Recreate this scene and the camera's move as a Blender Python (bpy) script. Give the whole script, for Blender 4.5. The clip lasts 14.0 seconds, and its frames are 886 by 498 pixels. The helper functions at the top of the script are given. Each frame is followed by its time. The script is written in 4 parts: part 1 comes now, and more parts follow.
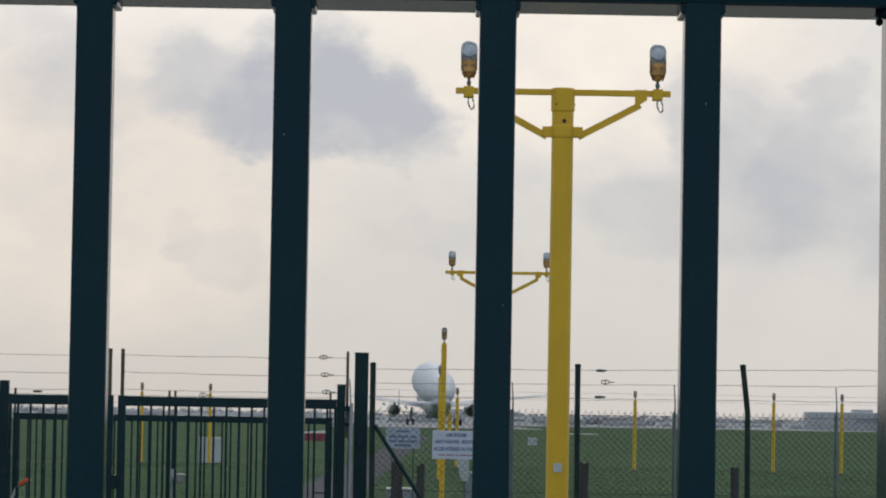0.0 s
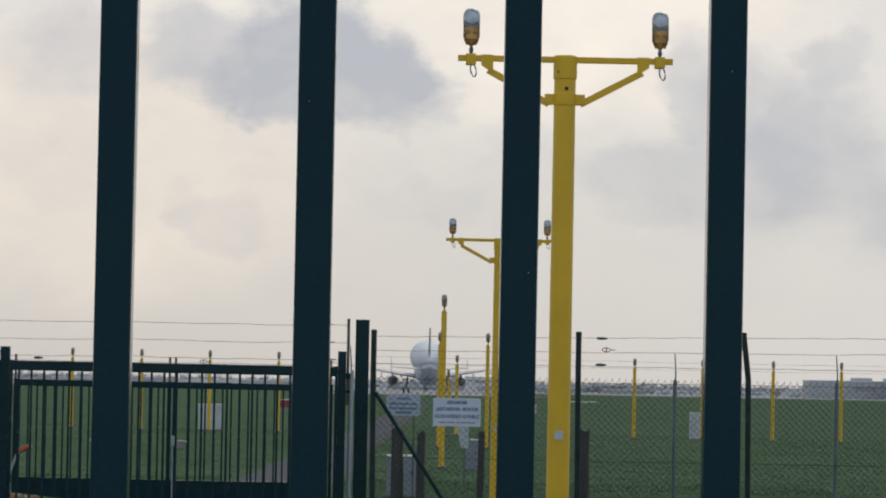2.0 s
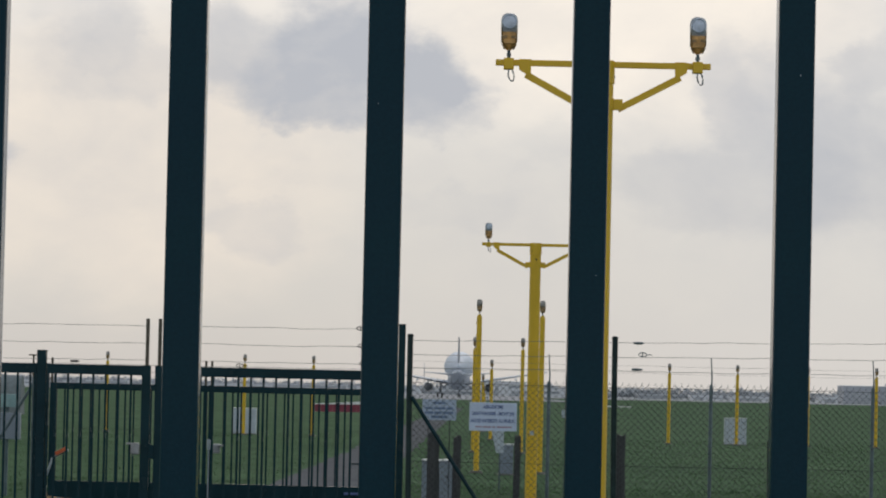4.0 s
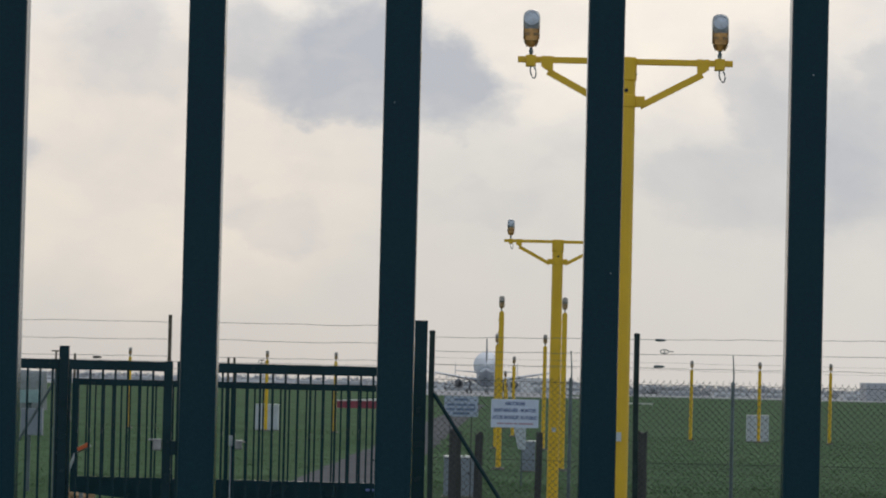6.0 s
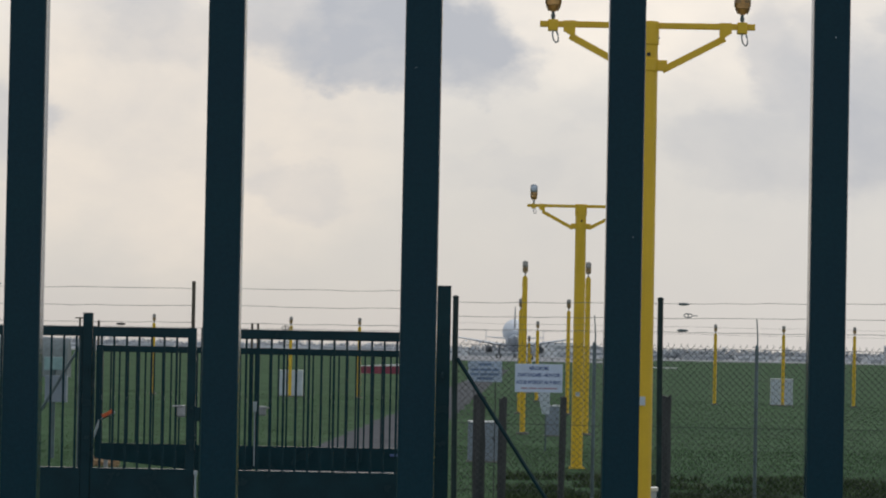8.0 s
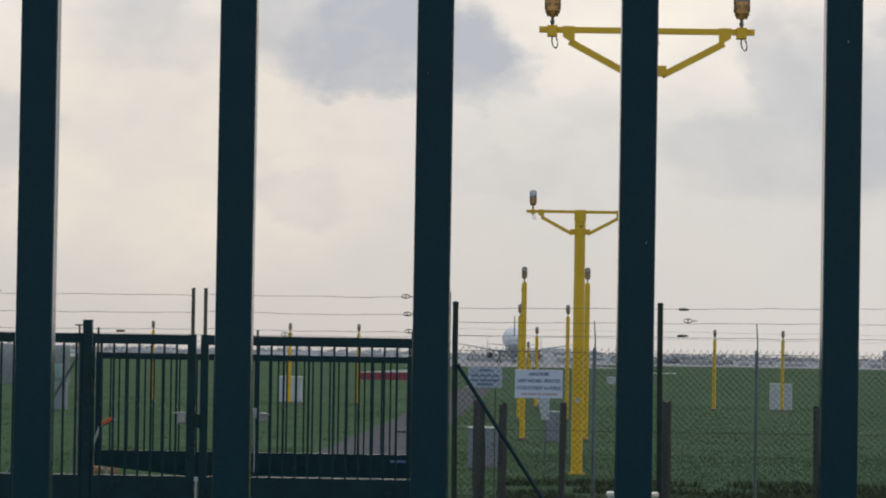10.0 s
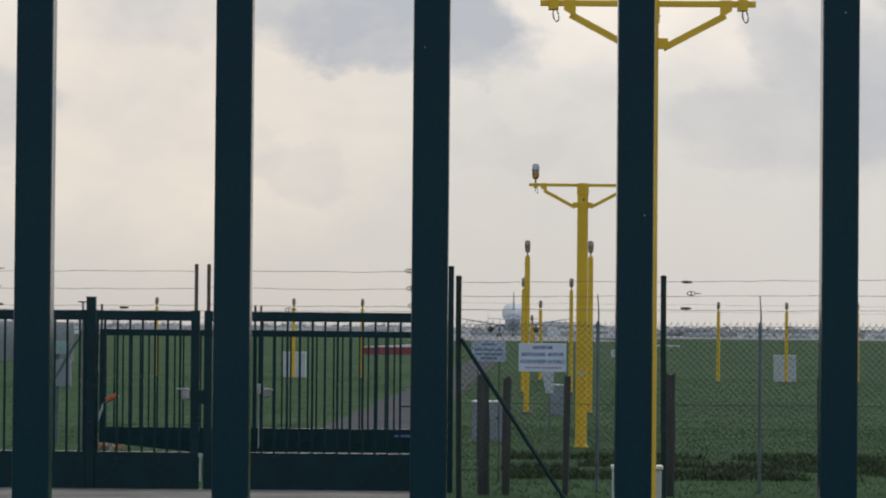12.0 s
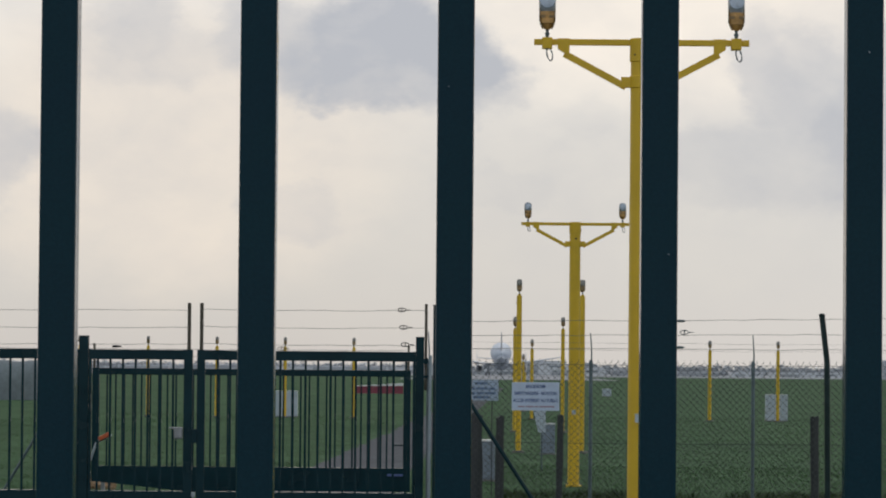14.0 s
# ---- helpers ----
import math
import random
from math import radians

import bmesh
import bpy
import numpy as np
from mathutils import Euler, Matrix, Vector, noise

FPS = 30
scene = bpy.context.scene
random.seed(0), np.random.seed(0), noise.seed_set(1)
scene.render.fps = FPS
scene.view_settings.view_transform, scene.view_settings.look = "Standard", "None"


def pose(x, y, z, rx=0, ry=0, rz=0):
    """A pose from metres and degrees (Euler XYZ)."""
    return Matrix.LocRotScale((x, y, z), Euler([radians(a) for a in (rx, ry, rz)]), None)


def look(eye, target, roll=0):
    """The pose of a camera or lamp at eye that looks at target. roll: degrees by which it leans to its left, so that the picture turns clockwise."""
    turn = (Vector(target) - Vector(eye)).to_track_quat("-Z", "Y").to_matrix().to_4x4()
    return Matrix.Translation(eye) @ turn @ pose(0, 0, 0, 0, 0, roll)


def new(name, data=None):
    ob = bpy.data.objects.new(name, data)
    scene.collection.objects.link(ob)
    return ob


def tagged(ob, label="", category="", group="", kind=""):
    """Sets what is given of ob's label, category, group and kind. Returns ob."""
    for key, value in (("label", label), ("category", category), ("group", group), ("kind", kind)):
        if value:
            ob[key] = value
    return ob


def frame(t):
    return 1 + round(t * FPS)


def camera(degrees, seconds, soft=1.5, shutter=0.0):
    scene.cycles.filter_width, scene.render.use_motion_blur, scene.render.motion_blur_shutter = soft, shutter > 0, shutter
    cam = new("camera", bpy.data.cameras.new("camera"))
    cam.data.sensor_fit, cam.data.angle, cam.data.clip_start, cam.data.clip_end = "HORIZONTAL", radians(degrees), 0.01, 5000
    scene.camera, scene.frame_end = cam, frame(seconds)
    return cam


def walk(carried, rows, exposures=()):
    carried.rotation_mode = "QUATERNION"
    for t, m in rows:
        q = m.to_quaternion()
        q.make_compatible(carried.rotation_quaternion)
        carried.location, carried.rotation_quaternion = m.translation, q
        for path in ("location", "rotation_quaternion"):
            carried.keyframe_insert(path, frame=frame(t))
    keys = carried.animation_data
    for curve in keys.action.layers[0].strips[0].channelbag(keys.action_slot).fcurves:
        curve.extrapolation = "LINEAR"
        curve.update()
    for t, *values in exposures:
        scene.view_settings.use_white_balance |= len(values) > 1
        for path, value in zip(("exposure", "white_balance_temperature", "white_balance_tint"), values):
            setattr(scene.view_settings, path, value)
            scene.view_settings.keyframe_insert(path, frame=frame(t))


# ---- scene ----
EYE = 1.75  # eye height over the road
cam = camera(13.386, 14.0, soft=2.0)

# seconds, step to the right, step forward, step up, turn to the right, tilt up, lean
PATH = (
    (0.0, 0.0378, 0.0101, -0.0038, 0.308, 2.578, 0.973),
    (0.5, 0.0444, 0.0087, 0.0002, 0.597, 2.955, 0.774),
    (1.0, 0.0456, 0.0090, -0.0007, 0.421, 2.739, 0.824),
    (1.5, 0.0428, 0.0093, -0.0015, 0.384, 2.362, 0.865),
    (2.0, 0.0201, 0.0153, -0.0040, 0.324, 2.083, 1.121),
    (2.5, 0.0033, 0.0155, -0.0060, 0.017, 2.151, 1.196),
    (3.0, 0.0003, 0.0146, -0.0060, 0.000, 2.245, 1.185),
    (3.5, 0.0024, 0.0137, -0.0060, -0.084, 2.198, 1.228),
    (3.7, -0.0032, 0.0115, -0.0060, -0.156, 2.141, 1.232),
    (5.8, 0.0003, -0.0123, -0.0060, -0.366, 2.148, 1.412),
    (6.0, 0.0016, -0.0145, -0.0060, -0.540, 2.081, 1.364),
    (6.5, 0.0011, -0.0166, -0.0060, -0.866, 1.814, 1.263),
    (7.0, 0.0038, -0.0158, -0.0060, -0.759, 1.713, 1.161),
    (7.5, 0.0081, -0.0150, -0.0060, -0.711, 1.587, 1.075),
    (8.0, 0.0022, -0.0086, -0.0060, -0.881, 1.545, 1.086),
    (8.5, -0.0216, -0.0023, -0.0060, -1.288, 1.432, 1.237),
    (9.0, -0.0193, -0.0059, -0.0060, -1.055, 1.566, 1.092),
    (9.2, -0.0157, -0.0057, -0.0060, -0.890, 1.645, 0.970),
    (11.3, -0.0019, -0.0034, -0.0060, -1.029, 1.482, 0.694),
    (11.5, -0.0004, -0.0032, -0.0060, -1.089, 1.376, 0.582),
    (12.0, -0.0040, -0.0019, -0.0060, -0.907, 1.246, 0.502),
    (12.5, -0.0266, -0.0080, -0.0060, -1.063, 1.384, 0.384),
    (13.0, -0.0299, -0.0001, -0.0060, -1.322, 1.553, 0.378),
    (13.5, -0.0300, -0.0014, -0.0060, -1.061, 1.790, 0.406),
    (14.0, -0.0269, -0.0027, -0.0060, -0.774, 1.837, 0.500),
)


def view(right, ahead, up, turn, tilt, lean):
    eye = Vector((right, ahead, EYE + up))
    a, b = radians(turn), radians(tilt)
    way = Vector((math.sin(a) * math.cos(b), math.cos(a) * math.cos(b), math.sin(b)))
    return look(eye, eye + way * 10, lean)


walk(cam, [(row[0], view(*row[1:])) for row in PATH])

# ---- light ----


def sky_world():
    world = bpy.data.worlds.new("sky")
    scene.world = world
    world.use_nodes = True
    nt = world.node_tree
    nt.nodes.clear()
    N, L = nt.nodes.new, nt.links.new

    def math_node(op, a, b=None, c=None, clamp=False):
        n = N("ShaderNodeMath")
        n.operation, n.use_clamp = op, clamp
        for i, v in enumerate((a, b, c)):
            if v is None:
                continue
            if isinstance(v, (int, float)):
                n.inputs[i].default_value = v
            else:
                L(v, n.inputs[i])
        return n.outputs[0]

    def mix(f, a, b):
        n = N("ShaderNodeMix")
        n.data_type = "RGBA"
        for sock, v in ((n.inputs[0], f), (n.inputs[6], a), (n.inputs[7], b)):
            if isinstance(v, (int, float)):
                sock.default_value = v
            elif isinstance(v, tuple):
                sock.default_value = (*v, 1)
            else:
                L(v, sock)
        return n.outputs[2]

    def noise_node(vec, scale, detail, rough, dist=0.0):
        n = N("ShaderNodeTexNoise")
        n.inputs["Scale"].default_value, n.inputs["Detail"].default_value = scale, detail
        n.inputs["Roughness"].default_value, n.inputs["Distortion"].default_value = rough, dist
        L(vec, n.inputs["Vector"])
        return n

    tc = N("ShaderNodeTexCoord")
    squash = N("ShaderNodeMapping")
    squash.inputs["Scale"].default_value = (1.0, 1.0, 1.5)
    L(tc.outputs["Generated"], squash.inputs["Vector"])
    vec = squash.outputs["Vector"]
    sep = N("ShaderNodeSeparateXYZ")
    L(tc.outputs["Generated"], sep.inputs[0])
    warp = noise_node(vec, 34, 7, 0.58)
    wsep = N("ShaderNodeSeparateColor")
    L(warp.outputs["Color"], wsep.inputs[0])
    u = math_node("ADD", sep.outputs[0], math_node("MULTIPLY", math_node("SUBTRACT", wsep.outputs[0], 0.5), 0.034))
    v = math_node("ADD", sep.outputs[2], math_node("MULTIPLY", math_node("SUBTRACT", wsep.outputs[1], 0.5), 0.026))
    front = math_node("GREATER_THAN", sep.outputs[1], 0.0)

    def bank(cu, cv, ru, rv, amount):
        a = math_node("POWER", math_node("MULTIPLY", math_node("SUBTRACT", u, cu), 1 / ru), 2.0)
        b = math_node("POWER", math_node("MULTIPLY", math_node("SUBTRACT", v, cv), 1 / rv), 2.0)
        s = math_node("SUBTRACT", 1.0, math_node("SQRT", math_node("ADD", a, b)))
        s = math_node("MULTIPLY", s, 1.75, clamp=True)
        s = math_node("MULTIPLY", math_node("MULTIPLY", s, s), math_node("SUBTRACT", 3.0, math_node("MULTIPLY", s, 2.0)))
        return math_node("MULTIPLY", s, amount)

    clouds = None
    for spec in CLOUDS:
        b = bank(*spec)
        clouds = b if clouds is None else math_node("SMOOTH_MAX", clouds, b, 0.25)
    billow = noise_node(vec, 40, 7, 0.55, 0.3)
    clouds = math_node("MULTIPLY", math_node("MULTIPLY", clouds, front), math_node("ADD", 0.58, math_node("MULTIPLY", billow.outputs[0], 0.80)))
    wisps = noise_node(vec, 16, 7, 0.56, 0.3)
    wisp = math_node("MULTIPLY", math_node("SUBTRACT", wisps.outputs[0], 0.44), 2.6, clamp=True)
    fine = noise_node(vec, 60, 5, 0.55, 0.2)
    low = math_node("MULTIPLY", sep.outputs[2], 22.0, clamp=True)
    cover = math_node("ADD", clouds, math_node("MULTIPLY", math_node("MULTIPLY", wisp, low), 0.33))
    cover = math_node("ADD", cover, math_node("MULTIPLY", math_node("MULTIPLY", math_node("SUBTRACT", fine.outputs[0], 0.5), low), 0.30), clamp=True)
    # pale warm overcast, a little greyer at the horizon and cooler to the right
    grad = N("ShaderNodeValToRGB")
    grad.color_ramp.elements[0].position, grad.color_ramp.elements[0].color = 0.0, (0.56, 0.525, 0.495, 1)
    grad.color_ramp.elements[1].position, grad.color_ramp.elements[1].color = 1.0, (0.42, 0.44, 0.47, 1)
    for pos, col in ((0.02, (0.605, 0.578, 0.540)), (0.055, (0.69, 0.650, 0.600)), (0.105, (0.90, 0.835, 0.76)), (0.2, (0.85, 0.80, 0.74)), (0.4, (0.50, 0.51, 0.53))):
        e = grad.color_ramp.elements.new(pos)
        e.color = (*col, 1)
    L(sep.outputs[2], grad.inputs[0])
    cool = math_node("MULTIPLY", math_node("ADD", sep.outputs[0], 0.06), 4.5, clamp=True)
    base = mix(math_node("MULTIPLY", cool, 0.62), grad.outputs[0], (0.66, 0.655, 0.65))
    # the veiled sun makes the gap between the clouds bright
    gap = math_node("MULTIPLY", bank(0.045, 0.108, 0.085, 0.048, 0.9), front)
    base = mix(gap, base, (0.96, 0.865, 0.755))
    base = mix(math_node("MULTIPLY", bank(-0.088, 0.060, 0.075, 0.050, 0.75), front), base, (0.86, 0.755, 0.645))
    col = mix(math_node("MULTIPLY", cover, 0.95), base, (0.405, 0.425, 0.480))
    # away from the sun the overcast is dimmer and bluer
    away = math_node("MULTIPLY", math_node("SUBTRACT", 0.55, sep.outputs[1]), 1.1, clamp=True)
    col = mix(away, col, (0.53, 0.56, 0.585))
    tint = N("ShaderNodeMix")
    tint.data_type, tint.blend_type = "RGBA", "MULTIPLY"
    tint.inputs[0].default_value, tint.inputs[7].default_value = 1.0, (1.028, 1.032, 1.030, 1)
    L(col, tint.inputs[6])
    col = tint.outputs[2]
    sky = N("ShaderNodeTexSky")
    sky.sky_type, sky.sun_disc = "NISHITA", False
    sky.sun_elevation, sky.sun_rotation = radians(32), radians(8)
    bg1, bg2, add = N("ShaderNodeBackground"), N("ShaderNodeBackground"), N("ShaderNodeAddShader")
    L(sky.outputs[0], bg1.inputs[0])
    bg1.inputs[1].default_value = 0.004
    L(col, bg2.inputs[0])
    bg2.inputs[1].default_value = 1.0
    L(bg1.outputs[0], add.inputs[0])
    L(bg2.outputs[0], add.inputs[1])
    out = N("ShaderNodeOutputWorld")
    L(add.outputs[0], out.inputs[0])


# cloud banks: bearing, height, half width, half height, density
CLOUDS = (
    (-0.0433, 0.0849, 0.0270, 0.0197, 0.85),
    (-0.0378, 0.0739, 0.0197, 0.0104, 0.90),
    (-0.0576, 0.0919, 0.0166, 0.0125, 0.50),
    (-0.0050, 0.0769, 0.0166, 0.0156, 0.80),
    (-0.0230, 0.0794, 0.0166, 0.0166, 0.80),
    (-0.0917, 0.0909, 0.0187, 0.0187, 0.50),
    (-0.0974, 0.0789, 0.0125, 0.0104, 0.30),
    (-0.0550, 0.0428, 0.0187, 0.0114, 0.45),
    (-0.0641, 0.0500, 0.0104, 0.0062, 0.30),
    (0.0001, 0.0501, 0.0312, 0.0094, 0.33),
    (0.0710, 0.0785, 0.0146, 0.0229, 0.55),
    (0.0965, 0.0640, 0.0229, 0.0291, 0.70),
    (0.0597, 0.0559, 0.0270, 0.0166, 0.45),
    (0.1047, 0.0864, 0.0146, 0.0146, 0.50),
    (0.0222, 0.0656, 0.0166, 0.0083, 0.25),
    (-0.0374, 0.0567, 0.0187, 0.0062, 0.20),
    (-0.1315, 0.0576, 0.0197, 0.0187, 0.60),
    (-0.1366, 0.0471, 0.0166, 0.0083, 0.40),
    (-0.0479, 0.0868, 0.0353, 0.0146, 0.62),
    (-0.0269, 0.0780, 0.0229, 0.0146, 0.70),
    (0.0022, 0.0767, 0.0125, 0.0125, 0.55),
    (-0.0836, 0.0834, 0.0208, 0.0146, 0.42),
    (-0.0408, 0.0861, 0.0229, 0.0187, 0.45),
    (0.0804, 0.0664, 0.0249, 0.0249, 0.30),
    (-0.0599, 0.0893, 0.0208, 0.0166, 0.62),
    (-0.0268, 0.0783, 0.0312, 0.0146, 0.70),
    (-0.0939, 0.0839, 0.0249, 0.0166, 0.32),
    (0.0821, 0.0759, 0.0229, 0.0229, 0.55),
    (0.1016, 0.0628, 0.0270, 0.0249, 0.62),
    (0.0737, 0.0549, 0.0291, 0.0156, 0.45),
    (-0.0355, 0.0887, 0.0291, 0.0229, 0.98),
    (-0.0100, 0.0800, 0.0229, 0.0177, 0.98),
    (-0.1000, 0.1010, 0.026, 0.010, 0.36),
    (-0.1450, 0.0600, 0.030, 0.022, 0.50),
    (0.1300, 0.0500, 0.030, 0.022, 0.60),
)
sky_world()
sun = new("sun", bpy.data.lights.new("sun", "SUN"))
sun.data.energy, sun.data.angle, sun.data.color = 0.7, radians(25), (1.0, 0.93, 0.84)
sun.matrix_world = look((0, 0, 0), (-math.sin(radians(8)) * math.cos(radians(32)), -math.cos(radians(8)) * math.cos(radians(32)), -math.sin(radians(32))))
scene.view_settings.exposure = 0.0

# ---- materials ----


def mat(name, base, rough=0.6, metal=0.0, vary=0.12, scale=6.0, fine=60.0, bump=0.1, second=None, stretch=(1, 1, 1), coat=0.0, spots=0.0, island=0.0, spec=0.5):
    """Paint or stuff with variation at two scales, a second colour in stains and fine relief."""
    m = bpy.data.materials.new(name)
    m.use_nodes = True
    nt = m.node_tree
    N, L = nt.nodes.new, nt.links.new
    p = nt.nodes["Principled BSDF"]
    p.inputs["Roughness"].default_value, p.inputs["Metallic"].default_value = rough, metal
    p.inputs["Coat Weight"].default_value = coat
    p.inputs["Specular IOR Level"].default_value = spec
    tc, mp = N("ShaderNodeTexCoord"), N("ShaderNodeMapping")
    mp.inputs["Scale"].default_value = stretch
    L(tc.outputs["Object"], mp.inputs["Vector"])
    n1, n2 = N("ShaderNodeTexNoise"), N("ShaderNodeTexNoise")
    for n, s, d in ((n1, scale, 4), (n2, fine, 6)):
        n.inputs["Scale"].default_value, n.inputs["Detail"].default_value = s, d
        L(mp.outputs[0], n.inputs["Vector"])
    ramp = N("ShaderNodeMapRange")
    ramp.inputs["From Min"].default_value, ramp.inputs["From Max"].default_value = 0.35, 0.68
    L(n1.outputs[0], ramp.inputs["Value"])
    mx = N("ShaderNodeMix")
    mx.data_type = "RGBA"
    b2 = second or tuple(c * (1 - 2 * vary) for c in base)
    mx.inputs[6].default_value, mx.inputs[7].default_value = (*base, 1), (*b2, 1)
    L(ramp.outputs[0], mx.inputs[0])
    hsv = N("ShaderNodeHueSaturation")
    val = N("ShaderNodeMapRange")
    val.inputs["To Min"].default_value, val.inputs["To Max"].default_value = 1 - 2.2 * vary, 1 + 2.2 * vary
    L(n2.outputs[0], val.inputs["Value"])
    value = val.outputs[0]
    if island:
        geo, isl, mul = N("ShaderNodeNewGeometry"), N("ShaderNodeMapRange"), N("ShaderNodeMath")
        isl.inputs["To Min"].default_value, isl.inputs["To Max"].default_value = 1 - island, 1 + island
        L(geo.outputs["Random Per Island"], isl.inputs["Value"])
        mul.operation = "MULTIPLY"
        L(value, mul.inputs[0])
        L(isl.outputs[0], mul.inputs[1])
        value = mul.outputs[0]
    L(value, hsv.inputs["Value"])
    L(mx.outputs[2], hsv.inputs["Color"])
    L(hsv.outputs[0], p.inputs["Base Color"])
    rr = N("ShaderNodeMapRange")
    rr.inputs["To Min"].default_value, rr.inputs["To Max"].default_value = max(0.02, rough - 0.12), min(1, rough + 0.12)
    L(n1.outputs[0], rr.inputs["Value"])
    L(rr.outputs[0], p.inputs["Roughness"])
    if bump:
        bp = N("ShaderNodeBump")
        bp.inputs["Strength"].default_value, bp.inputs["Distance"].default_value = bump, 0.01
        L(n2.outputs[0], bp.inputs["Height"])
        L(bp.outputs[0], p.inputs["Normal"])
    return m


M_FENCE = mat("dark green powder coat", (0.008, 0.032, 0.050), 0.08, vary=0.10, scale=9, fine=400, bump=0.02, second=(0.008, 0.036, 0.051), spec=0.08)
M_GATE = mat("gate green paint", (0.008, 0.034, 0.046), 0.25, vary=0.14, scale=3, fine=120, bump=0.03, spec=0.13)
M_YELLOW = mat("yellow mast paint", (0.72, 0.46, 0.018), 0.45, vary=0.05, scale=2.5, fine=90, bump=0.04, second=(0.62, 0.40, 0.018))
M_YELLOW_POST = mat("yellow post paint", (0.74, 0.48, 0.022), 0.5, vary=0.07, scale=3, fine=80, bump=0.04)
M_CHAINPOST = mat("faded green tube post", (0.022, 0.042, 0.044), 0.5, vary=0.18, scale=5, fine=60, bump=0.05, spec=0.15)
M_BARB = mat("brown painted angle iron", (0.085, 0.075, 0.055), 0.6, vary=0.15)
M_DARK = mat("black plastic", (0.012, 0.012, 0.013), 0.5)
M_STEEL = mat("galvanised steel", (0.34, 0.36, 0.38), 0.45, 0.75, vary=0.12, scale=8, fine=150)
M_PIPE = mat("pale galvanised pipe", (0.34, 0.40, 0.45), 0.5, 0.2, vary=0.1, scale=6, fine=90)
M_POSTGREY = mat("weathered galvanised post", (0.10, 0.145, 0.165), 0.6, 0.2, vary=0.15, scale=6, fine=90)
M_WIRE = mat("barbed wire", (0.20, 0.20, 0.20), 0.55, 0.6)
M_MESH = mat("green coated mesh", (0.036, 0.048, 0.050), 0.5, vary=0.1, scale=3)
M_AMBER = mat("amber lamp body", (0.60, 0.34, 0.11), 0.45, vary=0.22, scale=14, fine=60)
M_BROWN = mat("brown lamp bracket", (0.30, 0.20, 0.09), 0.5, vary=0.2, scale=20)
M_HOOD = mat("grey lamp hood", (0.36, 0.39, 0.43), 0.4, 0.2, vary=0.15, scale=18, fine=60)
M_LENS = mat("frosted lamp glass", (0.50, 0.58, 0.70), 0.15, vary=0.12, scale=18, fine=60, bump=0.02, coat=0.6)
M_AMBER_DULL = mat("dull amber lamp body", (0.38, 0.26, 0.13), 0.5, vary=0.2, scale=14, fine=60)
M_HOOD_DULL = mat("dull brown grey hood", (0.25, 0.235, 0.22), 0.5, vary=0.15, scale=18, fine=60)
M_LENS_DULL = mat("dull lamp glass", (0.34, 0.33, 0.32), 0.3, vary=0.12, scale=18, fine=60, bump=0.02)
M_WOOD = mat("weathered wood", (0.055, 0.057, 0.062), 0.85, vary=0.25, scale=5, fine=60, bump=0.5, stretch=(1, 1, 0.12), second=(0.024, 0.032, 0.037))
M_SIGN = mat("white sign plate", (0.53, 0.62, 0.80), 0.4, vary=0.05, scale=6)
M_SIGN_OLD = mat("faded sign plate", (0.44, 0.53, 0.69), 0.45, vary=0.08, scale=6)
M_BLUE = mat("blue sign lettering", (0.08, 0.125, 0.31), 0.5, vary=0.05)
M_BLUE_OLD = mat("faded blue lettering", (0.15, 0.22, 0.38), 0.5, vary=0.1)
M_REDINK = mat("red sign lettering", (0.34, 0.21, 0.29), 0.5, vary=0.05)
M_CABINET = mat("pale cabinet plastic", (0.49, 0.56, 0.64), 0.5, vary=0.07, scale=3, fine=40)
M_CABINET_BLUE = mat("blue grey cabinet paint", (0.22, 0.265, 0.33), 0.5, vary=0.1, scale=3, fine=40)
M_LID = mat("white cabinet lid", (0.74, 0.77, 0.80), 0.45, vary=0.05, scale=3, fine=40)
M_RED = mat("red marker paint", (0.26, 0.040, 0.075), 0.5, vary=0.12, scale=1.5)
M_WHITE = mat("white paint", (0.78, 0.79, 0.80), 0.4, vary=0.04, scale=0.4, fine=4, bump=0.0)
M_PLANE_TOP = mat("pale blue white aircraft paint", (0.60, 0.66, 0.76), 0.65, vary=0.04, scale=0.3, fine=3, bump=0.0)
# blue-grey paint, with the underside's shading partly put into its colour
M_PLANE_BELLY = mat("shaded blue grey aircraft paint", (0.48, 0.53, 0.61), 0.6, vary=0.05, scale=0.3, fine=3, bump=0.0)
# engine metal and wing grey lightened, distance haze put into the colour
M_PLANE_DARK = mat("engine and gear metal", (0.17, 0.19, 0.22), 0.5, 0.2, vary=0.1, scale=1)
M_PLANE_WING = mat("wing grey", (0.40, 0.45, 0.52), 0.6, vary=0.06, scale=0.4, fine=4, bump=0.0)
M_PLANE_FIN = mat("fin grey", (0.24, 0.27, 0.33), 0.6, vary=0.06, scale=0.4, fine=4, bump=0.0)
M_TYRE = mat("tyre rubber", (0.02, 0.02, 0.02), 0.8)
M_CONCRETE = mat("worn concrete", (0.22, 0.215, 0.205), 0.85, vary=0.16, scale=0.8, fine=14, bump=0.4, second=(0.13, 0.13, 0.125))
M_ASPHALT = mat("pale old asphalt", (0.062, 0.071, 0.085), 0.95, vary=0.22, scale=0.7, fine=7, bump=0.3, second=(0.088, 0.098, 0.112), spec=0.05)
M_APRON = mat("pale runway concrete", (0.37, 0.385, 0.415), 0.95, vary=0.16, scale=0.012, fine=0.1, bump=0.0, spec=0.05)
M_ORANGE = mat("orange plastic", (0.62, 0.13, 0.04), 0.5)
